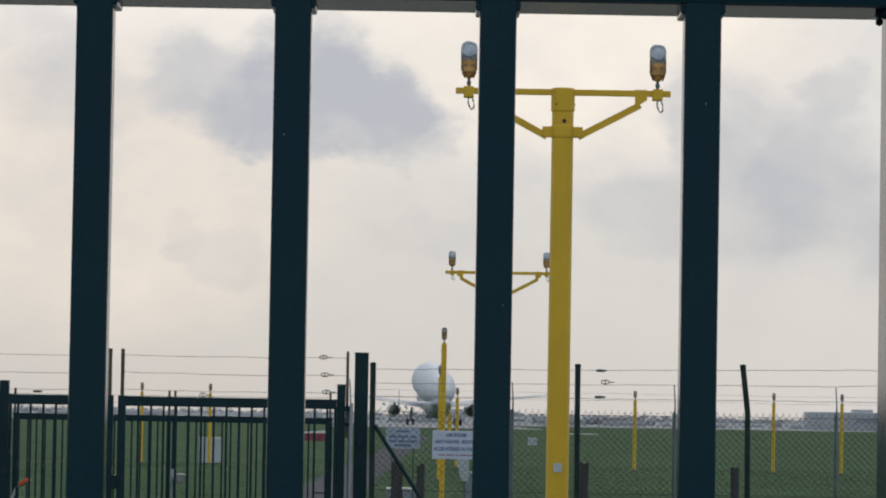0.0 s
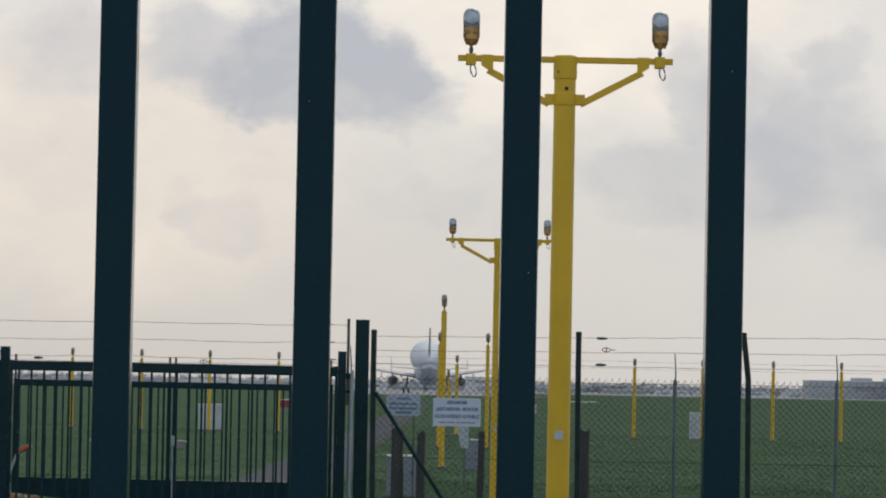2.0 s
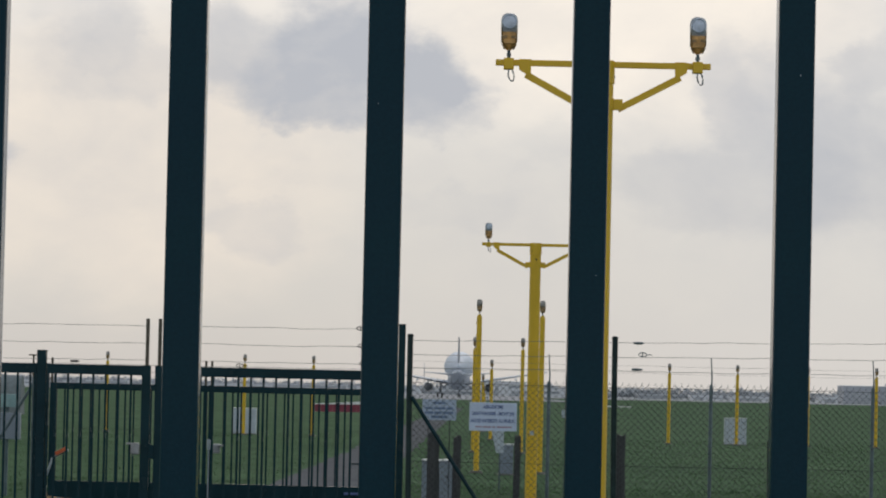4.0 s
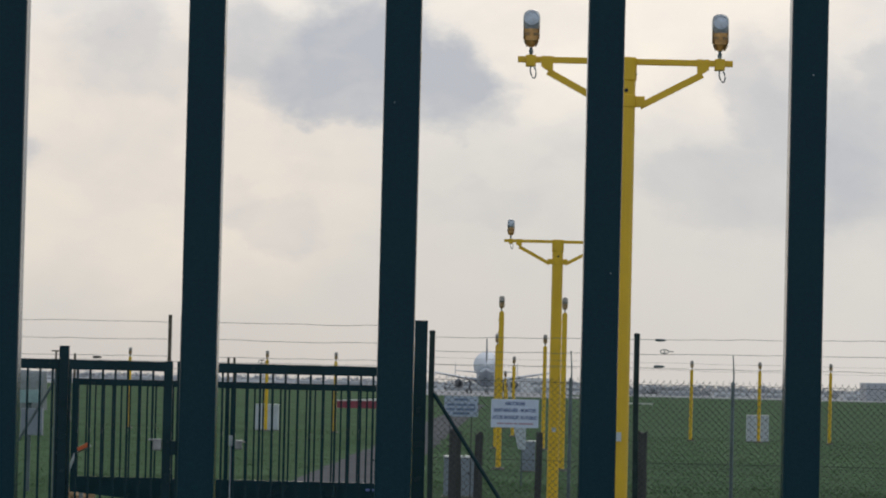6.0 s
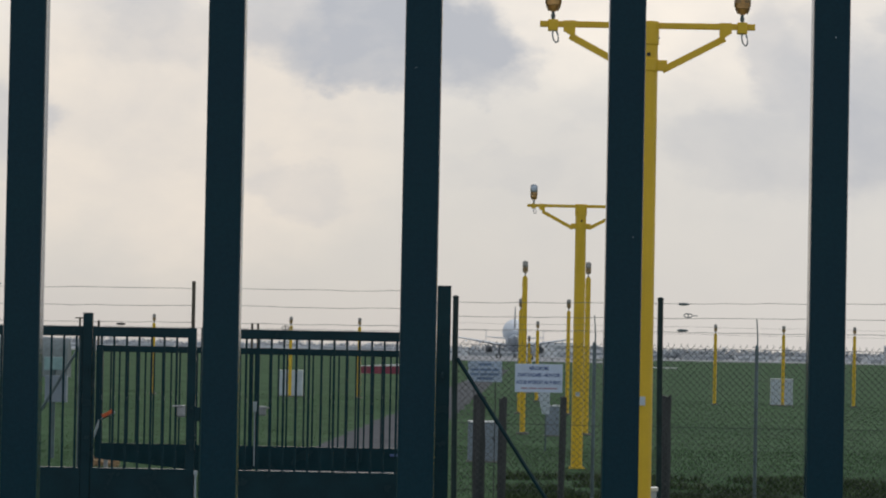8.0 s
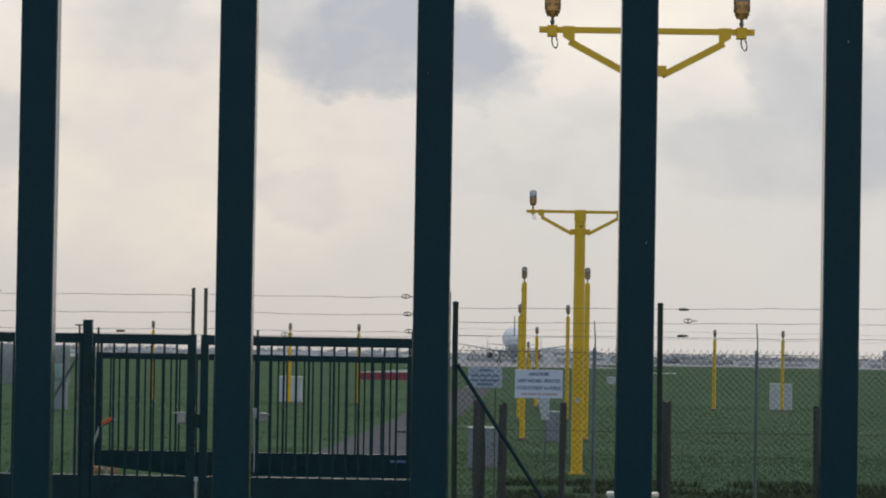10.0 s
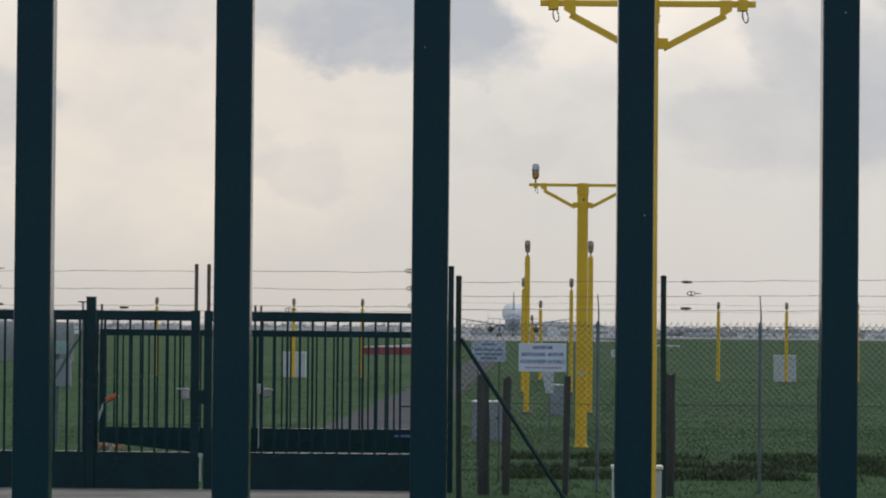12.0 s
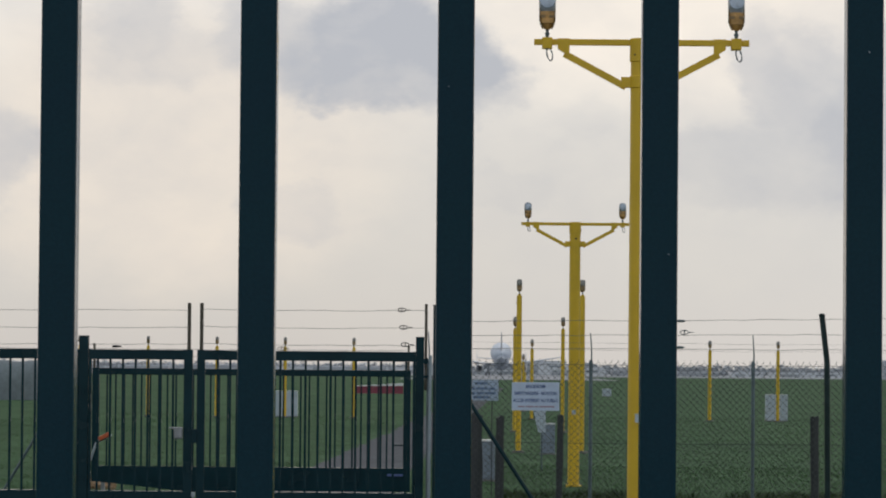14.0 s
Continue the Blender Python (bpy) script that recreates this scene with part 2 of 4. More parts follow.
M_BRICK = mat("rubble", (0.34, 0.22, 0.12), 0.9, vary=0.25, scale=12)
M_GRASS = mat("mown grass", (0.047, 0.102, 0.047), 0.95, vary=0.28, scale=0.22, fine=2.6, bump=0.4, second=(0.035, 0.080, 0.038), spec=0.03, stretch=(0.7, 0.25, 1))
M_BLADE = mat("grass blades", (0.055, 0.110, 0.047), 0.8, vary=0.14, scale=0.35, fine=3, bump=0, second=(0.064, 0.114, 0.052), island=0.30, spec=0.1)
M_SCRUB = mat("dark scrub leaves", (0.044, 0.078, 0.034), 0.85, vary=0.2, scale=1.2, fine=10, bump=0, second=(0.048, 0.064, 0.030), island=0.4, spec=0.15)
# woods' base colour paled to blue-grey to stand in for distance haze
M_TREES_HAZED = mat("haze tinted trees", (0.40, 0.43, 0.47), 0.95, vary=0.14, scale=0.03, fine=0.3, bump=0, second=(0.40, 0.43, 0.47), island=0.2)
# leaf colour lifted towards slate, with haze put into it
M_HEDGE_HAZED = mat("haze tinted hedge leaves", (0.20, 0.235, 0.255), 0.9, vary=0.15, scale=0.4, fine=4, bump=0.3, second=(0.16, 0.19, 0.205))
M_SHED = mat("pale sheet cladding", (0.70, 0.73, 0.77), 0.55, vary=0.08, scale=0.05, fine=0.6, bump=0)
M_SHED_DARK = mat("grey sheet cladding", (0.42, 0.45, 0.49), 0.6, vary=0.08, scale=0.05, fine=0.6, bump=0)
# hall cladding and far glazing carry distance haze in their pale colours
M_HALL = mat("haze tinted lilac grey cladding", (0.42, 0.45, 0.50), 0.6, vary=0.06, scale=0.05, fine=0.6, bump=0)
M_GLASS_FAR = mat("haze paled glazing", (0.32, 0.36, 0.40), 0.15, vary=0.08, scale=0.3)
M_TEAL = mat("teal plastic panel", (0.27, 0.42, 0.45), 0.5)

# ---- building blocks ----


def box(bm, x0, x1, y0, y1, z0, z1, bevel=0.0):
    r = bmesh.ops.create_cube(bm, size=1.0, matrix=Matrix.LocRotScale(((x0 + x1) / 2, (y0 + y1) / 2, (z0 + z1) / 2), None, (x1 - x0, y1 - y0, z1 - z0)))
    if bevel:
        es = list({e for v in r["verts"] for e in v.link_edges})
        bmesh.ops.bevel(bm, geom=es, offset=bevel, segments=2, affect="EDGES", profile=0.6)


def tube(bm, pts, r, n=8, r2=None):
    """A round bar along points, closed at both ends."""
    pts = [Vector(p) for p in pts]
    rings = []
    for i, p in enumerate(pts):
        d = (pts[min(i + 1, len(pts) - 1)] - pts[max(i - 1, 0)]).normalized()
        a = d.orthogonal().normalized() if abs(d.z) < 0.99 else Vector((1, 0, 0))
        b = d.cross(a).normalized()
        a = b.cross(d)
        rad = r if r2 is None else r + (r2 - r) * i / (len(pts) - 1)
        rings.append([bm.verts.new(p + (a * math.cos(k * math.tau / n) + b * math.sin(k * math.tau / n)) * rad) for k in range(n)])
    for q, s in zip(rings, rings[1:]):
        for k in range(n):
            bm.faces.new((q[k], q[(k + 1) % n], s[(k + 1) % n], s[k]))
    bm.faces.new(rings[0][::-1])
    bm.faces.new(rings[-1])


def lathe(bm, profile, n=20, m=None):
    """Turns (radius, height) rows round z; m places it."""
    m = m or Matrix()
    rings = []
    for r, z in profile:
        rings.append([bm.verts.new(m @ Vector((r * math.cos(k * math.tau / n), r * math.sin(k * math.tau / n), z))) for k in range(n)])
    for q, s in zip(rings, rings[1:]):
        for k in range(n):
            bm.faces.new((q[k], q[(k + 1) % n], s[(k + 1) % n], s[k]))
    bm.faces.new(rings[0][::-1])
    bm.faces.new(rings[-1])


def loft(bm, rings):
    rings = [[bm.verts.new(p) for p in r] for r in rings]
    n = len(rings[0])
    for q, s in zip(rings, rings[1:]):
        for k in range(n):
            bm.faces.new((q[k], q[(k + 1) % n], s[(k + 1) % n], s[k]))
    bm.faces.new(rings[0][::-1])
    bm.faces.new(rings[-1])


def finish(name, bm, material, smooth=False):
    bmesh.ops.recalc_face_normals(bm, faces=bm.faces)
    me = bpy.data.meshes.new(name)
    bm.to_mesh(me)
    bm.free()
    me.materials.append(material)
    if smooth:
        me.polygons.foreach_set("use_smooth", [True] * len(me.polygons))
        me.set_sharp_from_angle(angle=radians(40))
    return me


def part(name, bm, material, parent, label="", smooth=False):
    ob = new(name, finish(name, bm, material, smooth))
    ob.parent = parent
    if label:
        tagged(ob, label)
    return ob


def thing(name, place, label, category, group="", kind=""):
    ob = new(name)
    ob.empty_display_size = 0.1
    ob.matrix_world = place
    return tagged(ob, label, category, group, kind)


def solo(name, bm, material, label, category, group="", kind="", smooth=False):
    return tagged(new(name, finish(name, bm, material, smooth)), label, category, group, kind)


def block(name, parent, material, dims, bevel=0.0, label=""):
    bm = bmesh.new()
    box(bm, *dims, bevel)
    return part(name, bm, material, parent, label)


GROUND = ((-40, 0.0), (12, 0.0), (30, -0.06), (43, -0.09), (60, -0.085), (90, -0.21), (120, -0.21), (150, -0.20), (300, -0.22), (9000, -0.22))


def ground_z(y):
    for (a, za), (b, zb) in zip(GROUND, GROUND[1:]):
        if y <= b:
            f = (y - a) / (b - a)
            return za + (zb - za) * max(0, f)
    return -0.22


# ---- ground ----


def make_ground():
    ys = [-40, -10, 0, 6, 12, 20, 30, 36, 43, 50, 60, 70, 80, 90, 105, 120, 135, 150, 200, 300, 500, 900, 1600, 3000, 4800]
    xs = [-1600, -600, -200, -60, -20, -8, -3, 0, 3, 8, 20, 60, 200, 600, 1600]
    bm = bmesh.new()
    grid = [[bm.verts.new((x, y, ground_z(y))) for x in xs] for y in ys]
    for a, b in zip(grid, grid[1:]):
        for i in range(len(xs) - 1):
            bm.faces.new((a[i], a[i + 1], b[i + 1], b[i]))
    solo("ground", bm, M_GRASS, "flat mown green airfield grass", "grass field", kind="structure")

    def strip(name, material, label, x0, x1, rows, lift, cat, x_end=None, ragged=0.0):
        b = bmesh.new()
        prev = None
        for i, y in enumerate(rows):
            sh = (x_end - x0) * max(0.0, (y - 80) / 340) if x_end is not None else 0
            z = ground_z(y) + lift
            j = ragged * noise.noise((y * 0.37, 1.7, 0.0)), ragged * noise.noise((y * 0.31, 9.1, 0.0))
            cur = [b.verts.new((x0 + sh + j[0], y, z)), b.verts.new((x1 + sh + j[1], y, z))]
            if prev:
                b.faces.new((prev[0], prev[1], cur[1], cur[0]))
            prev = cur
        solo(name, b, material, label, cat, kind="structure")

    strip("pavement", M_CONCRETE, "worn grey concrete driveway before the gate", -9, -0.7, [30, 36, 43, 43.3], 0.012, "driveway")
    # unseen lane, added so that pale concrete reflects onto the fence rail's underside
    strip("road", M_CONCRETE, "unseen worn pale concrete lane along the security fence", -40, 40, [-12, -4, 0.8, 6, 12, 20, 26], 0.012, "lane")
    strip("path", M_ASPHALT, "pale worn asphalt service track across the grass", -3.5, -1.55, [46 + 1.5 * k for k in range(60)] + [140, 150, 170, 200, 250, 300, 420], 0.012, "service track", x_end=-0.8, ragged=0.22)
    strip("runway", M_APRON, "pale concrete runway stretching to the horizon", -20, 27, [790, 900, 1500, 2600, 3600], 0.05, "runway")
    strip("taxiway", M_APRON, "pale concrete apron beyond the grass", -700, 700, [1250, 1500, 2000, 3000], 0.03, "apron")


make_ground()

# ---- near security fence ----


def make_near_fence():
    f = thing("security_fence", pose(0, 2.6, 0), "dark green steel security fence with square bars", "fence")
    zt = EYE + 0.2848
    bm = bmesh.new()
    box(bm, -0.0127, 0.0127, 0.002, 0.027, 0.16, zt + 0.01, 0.0022)
    box(bm, -0.0155, 0.0155, 0.0035, 0.05, zt - 0.007, zt + 0.004, 0.002)
    me = finish("bar", bm, M_FENCE)
    seen = (-1.152, -1.015, -0.878, -0.741, -0.603, -0.466, -0.3291, -0.1909, -0.0542, 0.0872, 0.2286)
    for x0, x1 in ((-4.80, -3.14), (-3.05, -1.39), (-1.30, 0.365), (0.449, 2.11), (2.20, 3.86)):
        block("top_rail", f, M_FENCE, (x0, x1, 0.0, 0.088, zt, zt + 0.09), 0.006)
        block("bottom_rail", f, M_FENCE, (x0, x1, 0.0, 0.06, 0.10, 0.18), 0.006)
        for x in seen if x0 == -1.30 else [x0 + 0.1385 * (k + 1) for k in range(11)]:
            ob = new("bar", me)
            ob.parent, ob.location = f, (x, 0.0, 0)
    bm = bmesh.new()
    box(bm, 0.0, 0.090, 0.0, 0.093, 0.0, zt + 0.13, 0.006)
    me = finish("post", bm, M_FENCE)
    bm = bmesh.new()
    box(bm, -0.002, 0.092, -0.002, 0.095, zt + 0.13, zt + 0.136, 0.002)
    cap = finish("post_cap", bm, M_FENCE)
    for x in (-4.89, -3.14, -1.39, 0.362, 2.11, 3.86):
        for kind, data in (("post", me), ("post_cap", cap)):
            ob = new(kind, data)
            ob.parent, ob.location = f, (x, 0.0, 0)
    # a pale dribble on the rail and flecks on the paint
    bm = bmesh.new()
    box(bm, 0.3021, 0.3033, -0.0012, 0.0, zt + 0.010, zt + 0.052, 0.0004)
    part("pale_dribble", bm, M_CABINET, f)
    for sx, sz, q in ((0.2312, 0.216, 0.0008), (0.0935, 0.075, 0.0007), (-0.0590, 0.19, 0.0006)):
        bm = bmesh.new()
        bmesh.ops.create_icosphere(bm, subdivisions=1, radius=q * 0.6, matrix=pose(sx, 0.002, EYE + sz))
        part("paint_fleck", bm, M_CABINET, f)
    # weld lumps where the rail meets the posts
    for x in (0.356, -1.294):
        bm = bmesh.new()
        for k in range(7):
            q = random.uniform(0.0015, 0.0035)
            bmesh.ops.create_icosphere(bm, subdivisions=1, radius=q, matrix=pose(x + random.uniform(-0.006, 0.003), 0.01 + 0.01 * k, zt - 0.001 + random.uniform(-0.004, 0.003)))
        part("weld_bead", bm, M_FENCE, f, smooth=True)


make_near_fence()

# ---- approach light masts ----


def lamp_parts(parent, x, z, s=1.0, hood=None, glass=None, body=None):
    """An elevated approach light on its stem, at height z of the bar, facing the approach and tilted up."""
    def at(m):
        return Matrix.Translation((x, 0, z)) @ Matrix.Scale(s, 4) @ m
    bm = bmesh.new()
    lathe(bm, ((0.020, 0.10), (0.034, 0.115), (0.054, 0.15), (0.062, 0.165), (0.062, 0.255), (0.055, 0.265)), 16, at(Matrix()))
    bmesh.ops.create_cube(bm, size=1, matrix=at(pose(0, -0.045, 0.165) @ Matrix.Diagonal((0.085, 0.05, 0.035, 1))))
    head = part("lamp_head", bm, body or M_AMBER, parent, "amber lamp housing", smooth=True)
    bm = bmesh.new()
    lathe(bm, ((0.060, 0.24), (0.066, 0.25), (0.067, 0.335), (0.063, 0.36), (0.052, 0.380), (0.032, 0.393), (0.006, 0.398)), 20, at(Matrix()))
    part("lens_hood", bm, hood or M_HOOD, head, "grey rounded lamp hood", smooth=True)
    bm = bmesh.new()
    tilt = pose(0, -0.040, 0.318, 78)
    lathe(bm, ((0.056, -0.02), (0.061, 0.0), (0.061, 0.028), (0.055, 0.034), (0.050, 0.026), (0.030, 0.034), (0.004, 0.037)), 22, at(tilt))
    part("lens", bm, glass or M_LENS, head, "pale frosted glass lens", smooth=True)
    bm = bmesh.new()
    for sx in (-1, 1):
        bmesh.ops.create_cube(bm, size=1, matrix=at(pose(sx * 0.061, -0.01, 0.215) @ Matrix.Diagonal((0.007, 0.05, 0.11, 1))))
        bmesh.ops.create_cube(bm, size=1, matrix=at(pose(sx * 0.045, -0.03, 0.125, 0, sx * 25) @ Matrix.Diagonal((0.012, 0.02, 0.05, 1))))
    bmesh.ops.create_cube(bm, size=1, matrix=at(pose(0, -0.055, 0.2) @ Matrix.Diagonal((0.11, 0.008, 0.022, 1))))
    part("bracket", bm, M_BROWN, head)
    bm = bmesh.new()
    lathe(bm, ((0.013, -0.03), (0.013, 0.05), (0.018, 0.055), (0.018, 0.075), (0.012, 0.08), (0.012, 0.11)), 10, at(Matrix()))
    part("stem", bm, M_POSTGREY, parent)
    bm = bmesh.new()
    b = 0.040 * s
    box(bm, x - b, x + b, -0.05 * s, 0.05 * s, z - 0.055 * s, z + 0.035 * s, 0.006)
    part("clamp", bm, M_YELLOW, parent)
    bm = bmesh.new()
    pts = []
    for k in range(15):
        a = k / 14 * math.tau
        pts.append(Vector((x + s * (0.012 + 0.022 * math.sin(a) + 0.008 * (1 - math.cos(a))), -0.03 * s, z - 0.05 * s - s * 0.05 * (1 - math.cos(a)))))
    tube(bm, pts, 0.006 * s, 6)
    part("cable_loop", bm, M_POSTGREY, parent, "grey supply cable in a loop", smooth=True)


def make_tmast(x, y, z_bar, label, half=0.752, lamp=1.0):
    g = ground_z(y)
    h = z_bar - g
    t = thing("approach_light_mast", pose(x, y, g), label, "light mast", "approach light masts")
    bm = bmesh.new()
    lathe(bm, ((0.092, 0.0), (0.092, 0.3), (0.086, h - 0.18), (0.086, h - 0.12)), 28)
    part("pole", bm, M_YELLOW, t, smooth=True)
    bm = bmesh.new()
    lathe(bm, ((0.13, 0.0), (0.13, 0.03), (0.1, 0.035)), 24)
    part("base_flange", bm, M_YELLOW, t)
    bm = bmesh.new()
    lathe(bm, ((0.088, h - 0.155), (0.094, h - 0.150), (0.094, h + 0.025), (0.088, h + 0.032)), 28)
    cap = part("cap", bm, M_YELLOW, t, smooth=True)
    for sx in (-0.055, 0.091):
        bm = bmesh.new()
        bmesh.ops.create_icosphere(bm, subdivisions=2, radius=0.008, matrix=pose(sx, -0.076 if sx < 0 else -0.02, h - 0.10))
        part("bolt", bm, M_DARK, cap)
    bm = bmesh.new()
    lathe(bm, ((0.088, h - 0.365), (0.093, h - 0.36), (0.093, h - 0.272), (0.088, h - 0.266)), 28)
    for sx in (-1, 1):
        box(bm, min(sx * 0.08, sx * 0.16), max(sx * 0.08, sx * 0.16), -0.03, 0.03, h - 0.36, h - 0.275, 0.004)
    part("collar", bm, M_YELLOW, t)
    # flat black disc put on for the cable hole's dark inside, uncut
    bm = bmesh.new()
    lathe(bm, ((0.016, -0.004), (0.016, 0.004)), 14, pose(0.01, -0.088, h - 0.235, 90))
    part("hole_disc", bm, M_DARK, t)
    bm = bmesh.new()
    box(bm, -half - 0.104, half + 0.104, -0.024, 0.024, h - 0.024, h + 0.024, 0.004)
    part("crossbar", bm, M_YELLOW, t)
    for sx in (-1, 1):
        bm = bmesh.new()
        a, b = Vector((sx * 0.15, 0, h - 0.340)), Vector((sx * 0.615, 0, h - 0.092))
        d = (b - a).normalized()
        up = Vector((-d.z * sx, 0, d.x * sx)) * 0.026
        loft(bm, [[p + up + Vector((0, -0.02, 0)), p + up + Vector((0, 0.02, 0)), p - up + Vector((0, 0.02, 0)), p - up + Vector((0, -0.02, 0))] for p in (a - d * 0.03, b)])
        gusset = ((0.572, h + 0.029), (0.668, h + 0.029), (0.668, h - 0.052), (0.575, h - 0.112))
        loft(bm, [[Vector((sx * gx, gy, gz)) for gx, gz in gusset] for gy in (-0.028, 0.028)])
        part("brace", bm, M_YELLOW, t)
        lamp_parts(t, sx * half, h, lamp)
    bm = bmesh.new()
    box(bm, -0.035, 0.03, -0.100, -0.094, h - 3.02, h - 2.95, 0.002)
    part("label_plate", bm, M_CABINET, t, "small pale plate")
    return t


make_tmast(1.135, 30.0, EYE + 2.612, "tall yellow T-shaped mast with two approach lamps")
make_tmast(1.262, 60.0, EYE + 2.332, "yellow T-shaped approach light mast in the grass", lamp=0.86)


def make_lamp_post(x, y, z_top, width, label):
    """A slender yellow post with one lamp; z_top: the top of the lamp."""
    g = ground_z(y)
    s = 1.0
    z_bar = z_top - g - 0.398 * s
    t = thing("approach_light_post", pose(x, y, g), label, "light post", "approach light posts")
    bm = bmesh.new()
    w = width / 2
    loft(bm, [[Vector((w * math.cos(a), w * math.sin(a), z)) for a in [k * math.tau / 10 for k in range(10)]] for z in (0.0, z_bar * 0.5, z_bar)])
    part("pole", bm, M_YELLOW_POST, t, smooth=True)
    bm = bmesh.new()
    lathe(bm, ((0.15, -0.02), (0.15, 0.05), (0.11, 0.06)), 14)
    part("footing", bm, M_CONCRETE, t)
    # climbing ribs down the side
    bm = bmesh.new()
    box(bm, -0.014, 0.02, -0.02, 0.02, 0, 0.04)
    clip = finish("cable_clip", bm, M_YELLOW_POST)
    k = 0.25
    while k < z_bar - 0.1:
        ob = new("cable_clip", clip)
        ob.parent, ob.location = t, (-w, 0, k)
        k += 0.30
    lamp_parts(t, 0, z_bar, s, M_HOOD_DULL, M_LENS_DULL, M_AMBER_DULL)
    return t


for px in (0.589, 2.094):
    make_lamp_post(px, 90.0, EYE + 2.18, 0.125, "slender yellow approach light post")
for px in (0.67, 2.19):
    make_lamp_post(px, 120.0, EYE + 1.71, 0.12, "slender yellow approach light post")
for px in (-16.46, -13.74, -11.0, -8.287, -5.556, 1.52, 8.579, 11.28, 14.09, 16.80, 19.52):
    make_lamp_post(px, 150.0, EYE + 1.25, 0.13, "short yellow lamp post of a crossbar row")
for px, py, pz in ((1.42, 180, 0.80), (1.75, 210, 0.3)):
    make_lamp_post(px, py, EYE + pz, 0.12, "short yellow approach light post")

# ---- gates ----


def gate_bar(z0, z1, r=0.0125):
    bm = bmesh.new()
    box(bm, -r, r, -r, r, z0, z1, 0.002)
    return finish("bar", bm, M_GATE)


GY = 43.0
GZ = ground_z(GY)


def barb_post(parent, x, z0, z1, w=0.02):
    bm = bmesh.new()
    box(bm, x - w, x + w, -0.02, 0.02, z0, z1, 0.003)
    part("barb_post", bm, M_BARB, parent)


def make_gate_leaf(name, x0, x1, label, first, step, stile0=0.10, stile1=0.10, barb0=False, barb1=False):
    t = thing(name, pose(0, GY, 0), label, "fence" if "fence" in name else "gate", "" if "fence" in name else "gate leaves")
    zt, zb = EYE + 0.197, EYE - 1.41
    block("top_rail", t, M_GATE, (x0, x1, -0.035, 0.035, zt - 0.112, zt), 0.006)
    block("kick_plate", t, M_GATE, (x0, x1, -0.045, 0.12, zb - 0.42, zb), 0.004)
    if stile0:
        block("stile", t, M_GATE, (x0, x0 + stile0, -0.038, 0.038, zb - 0.42, zt + 0.004), 0.006)
    if stile1:
        block("stile", t, M_GATE, (x1 - stile1, x1, -0.038, 0.038, zb - 0.42, zt + 0.004), 0.006)
    me, x = gate_bar(zb - 0.01, zt - 0.10), first
    while x < x1 - stile1 - 0.03:
        ob = new("bar", me)
        ob.parent, ob.location = t, (x, 0, 0)
        x += step
    if barb0:
        barb_post(t, x0 + 0.045, zt, EYE + 0.735)
    if barb1:
        barb_post(t, x1 - 0.045, zt, EYE + 0.735)
    return t


leaf = make_gate_leaf("gate", -4.63, -3.447, "dark green barred steel gate leaf, closed", -4.530, 0.1434, 0.03, 0.10, False, True)
block("lock_case", leaf, M_STEEL, (-3.65, -3.55, -0.09, -0.03, EYE - 0.815, EYE - 0.68), 0.02)
block("handle", leaf, M_STEEL, (-3.70, -3.58, -0.115, -0.09, EYE - 0.70, EYE - 0.68), 0.006)
make_gate_leaf("gate", -3.396, -0.908, "wide dark green barred steel gate leaf, closed", -3.163, 0.1432, 0.09, 0.03, True, False)
block("latch", leaf, M_GATE, (-3.455, -3.392, -0.06, -0.04, EYE - 0.86, EYE - 0.70), 0.008)
make_gate_leaf("side_fence", -9.5, -4.745, "dark green barred steel fence panel beside the gate", -9.235, 0.1425, 0.08, 0.03)


def make_pillar(x0, x1, y, z1, label):
    g = ground_z(y)
    t = thing("gate_post", pose((x0 + x1) / 2, y, g), label, "gate post", "gate posts")
    w = (x1 - x0) / 2
    block("post", t, M_GATE, (-w, w, -w, w, 0, z1 - g), 0.006)
    block("cap", t, M_GATE, (-w - 0.004, w + 0.004, -w - 0.004, w + 0.004, z1 - g, z1 - g + 0.008), 0.003)
    if EYE + 0.35 < z1 < EYE + 0.5:
        top = EYE + 0.745 - g
        block("latch", t, M_GATE, (w, w + 0.07, -0.05, -0.02, EYE + 0.06 - g, EYE + 0.125 - g), 0.008)
        block("latch", t, M_GATE, (w, w + 0.10, -0.05, -0.02, EYE - 0.10 - g, EYE - 0.07 - g), 0.008)
        block("barb_post", t, M_BARB, (w + 0.004, w + 0.036, -0.02, 0.02, 1.6, top), 0.003)
    for z in (0.5, 1.5):
        block("hinge", t, M_GATE, (-0.02, 0.02, -w - 0.03, -w, z, z + 0.09), 0.004)


make_pillar(-4.742, -4.635, GY, EYE + 0.345, "square dark green steel gate post")
make_pillar(-0.906, -0.812, GY, EYE + 0.362, "square dark green steel gate post")
make_pillar(-0.710, -0.555, GY, EYE + 0.728, "tall square dark green steel post at the fence end")


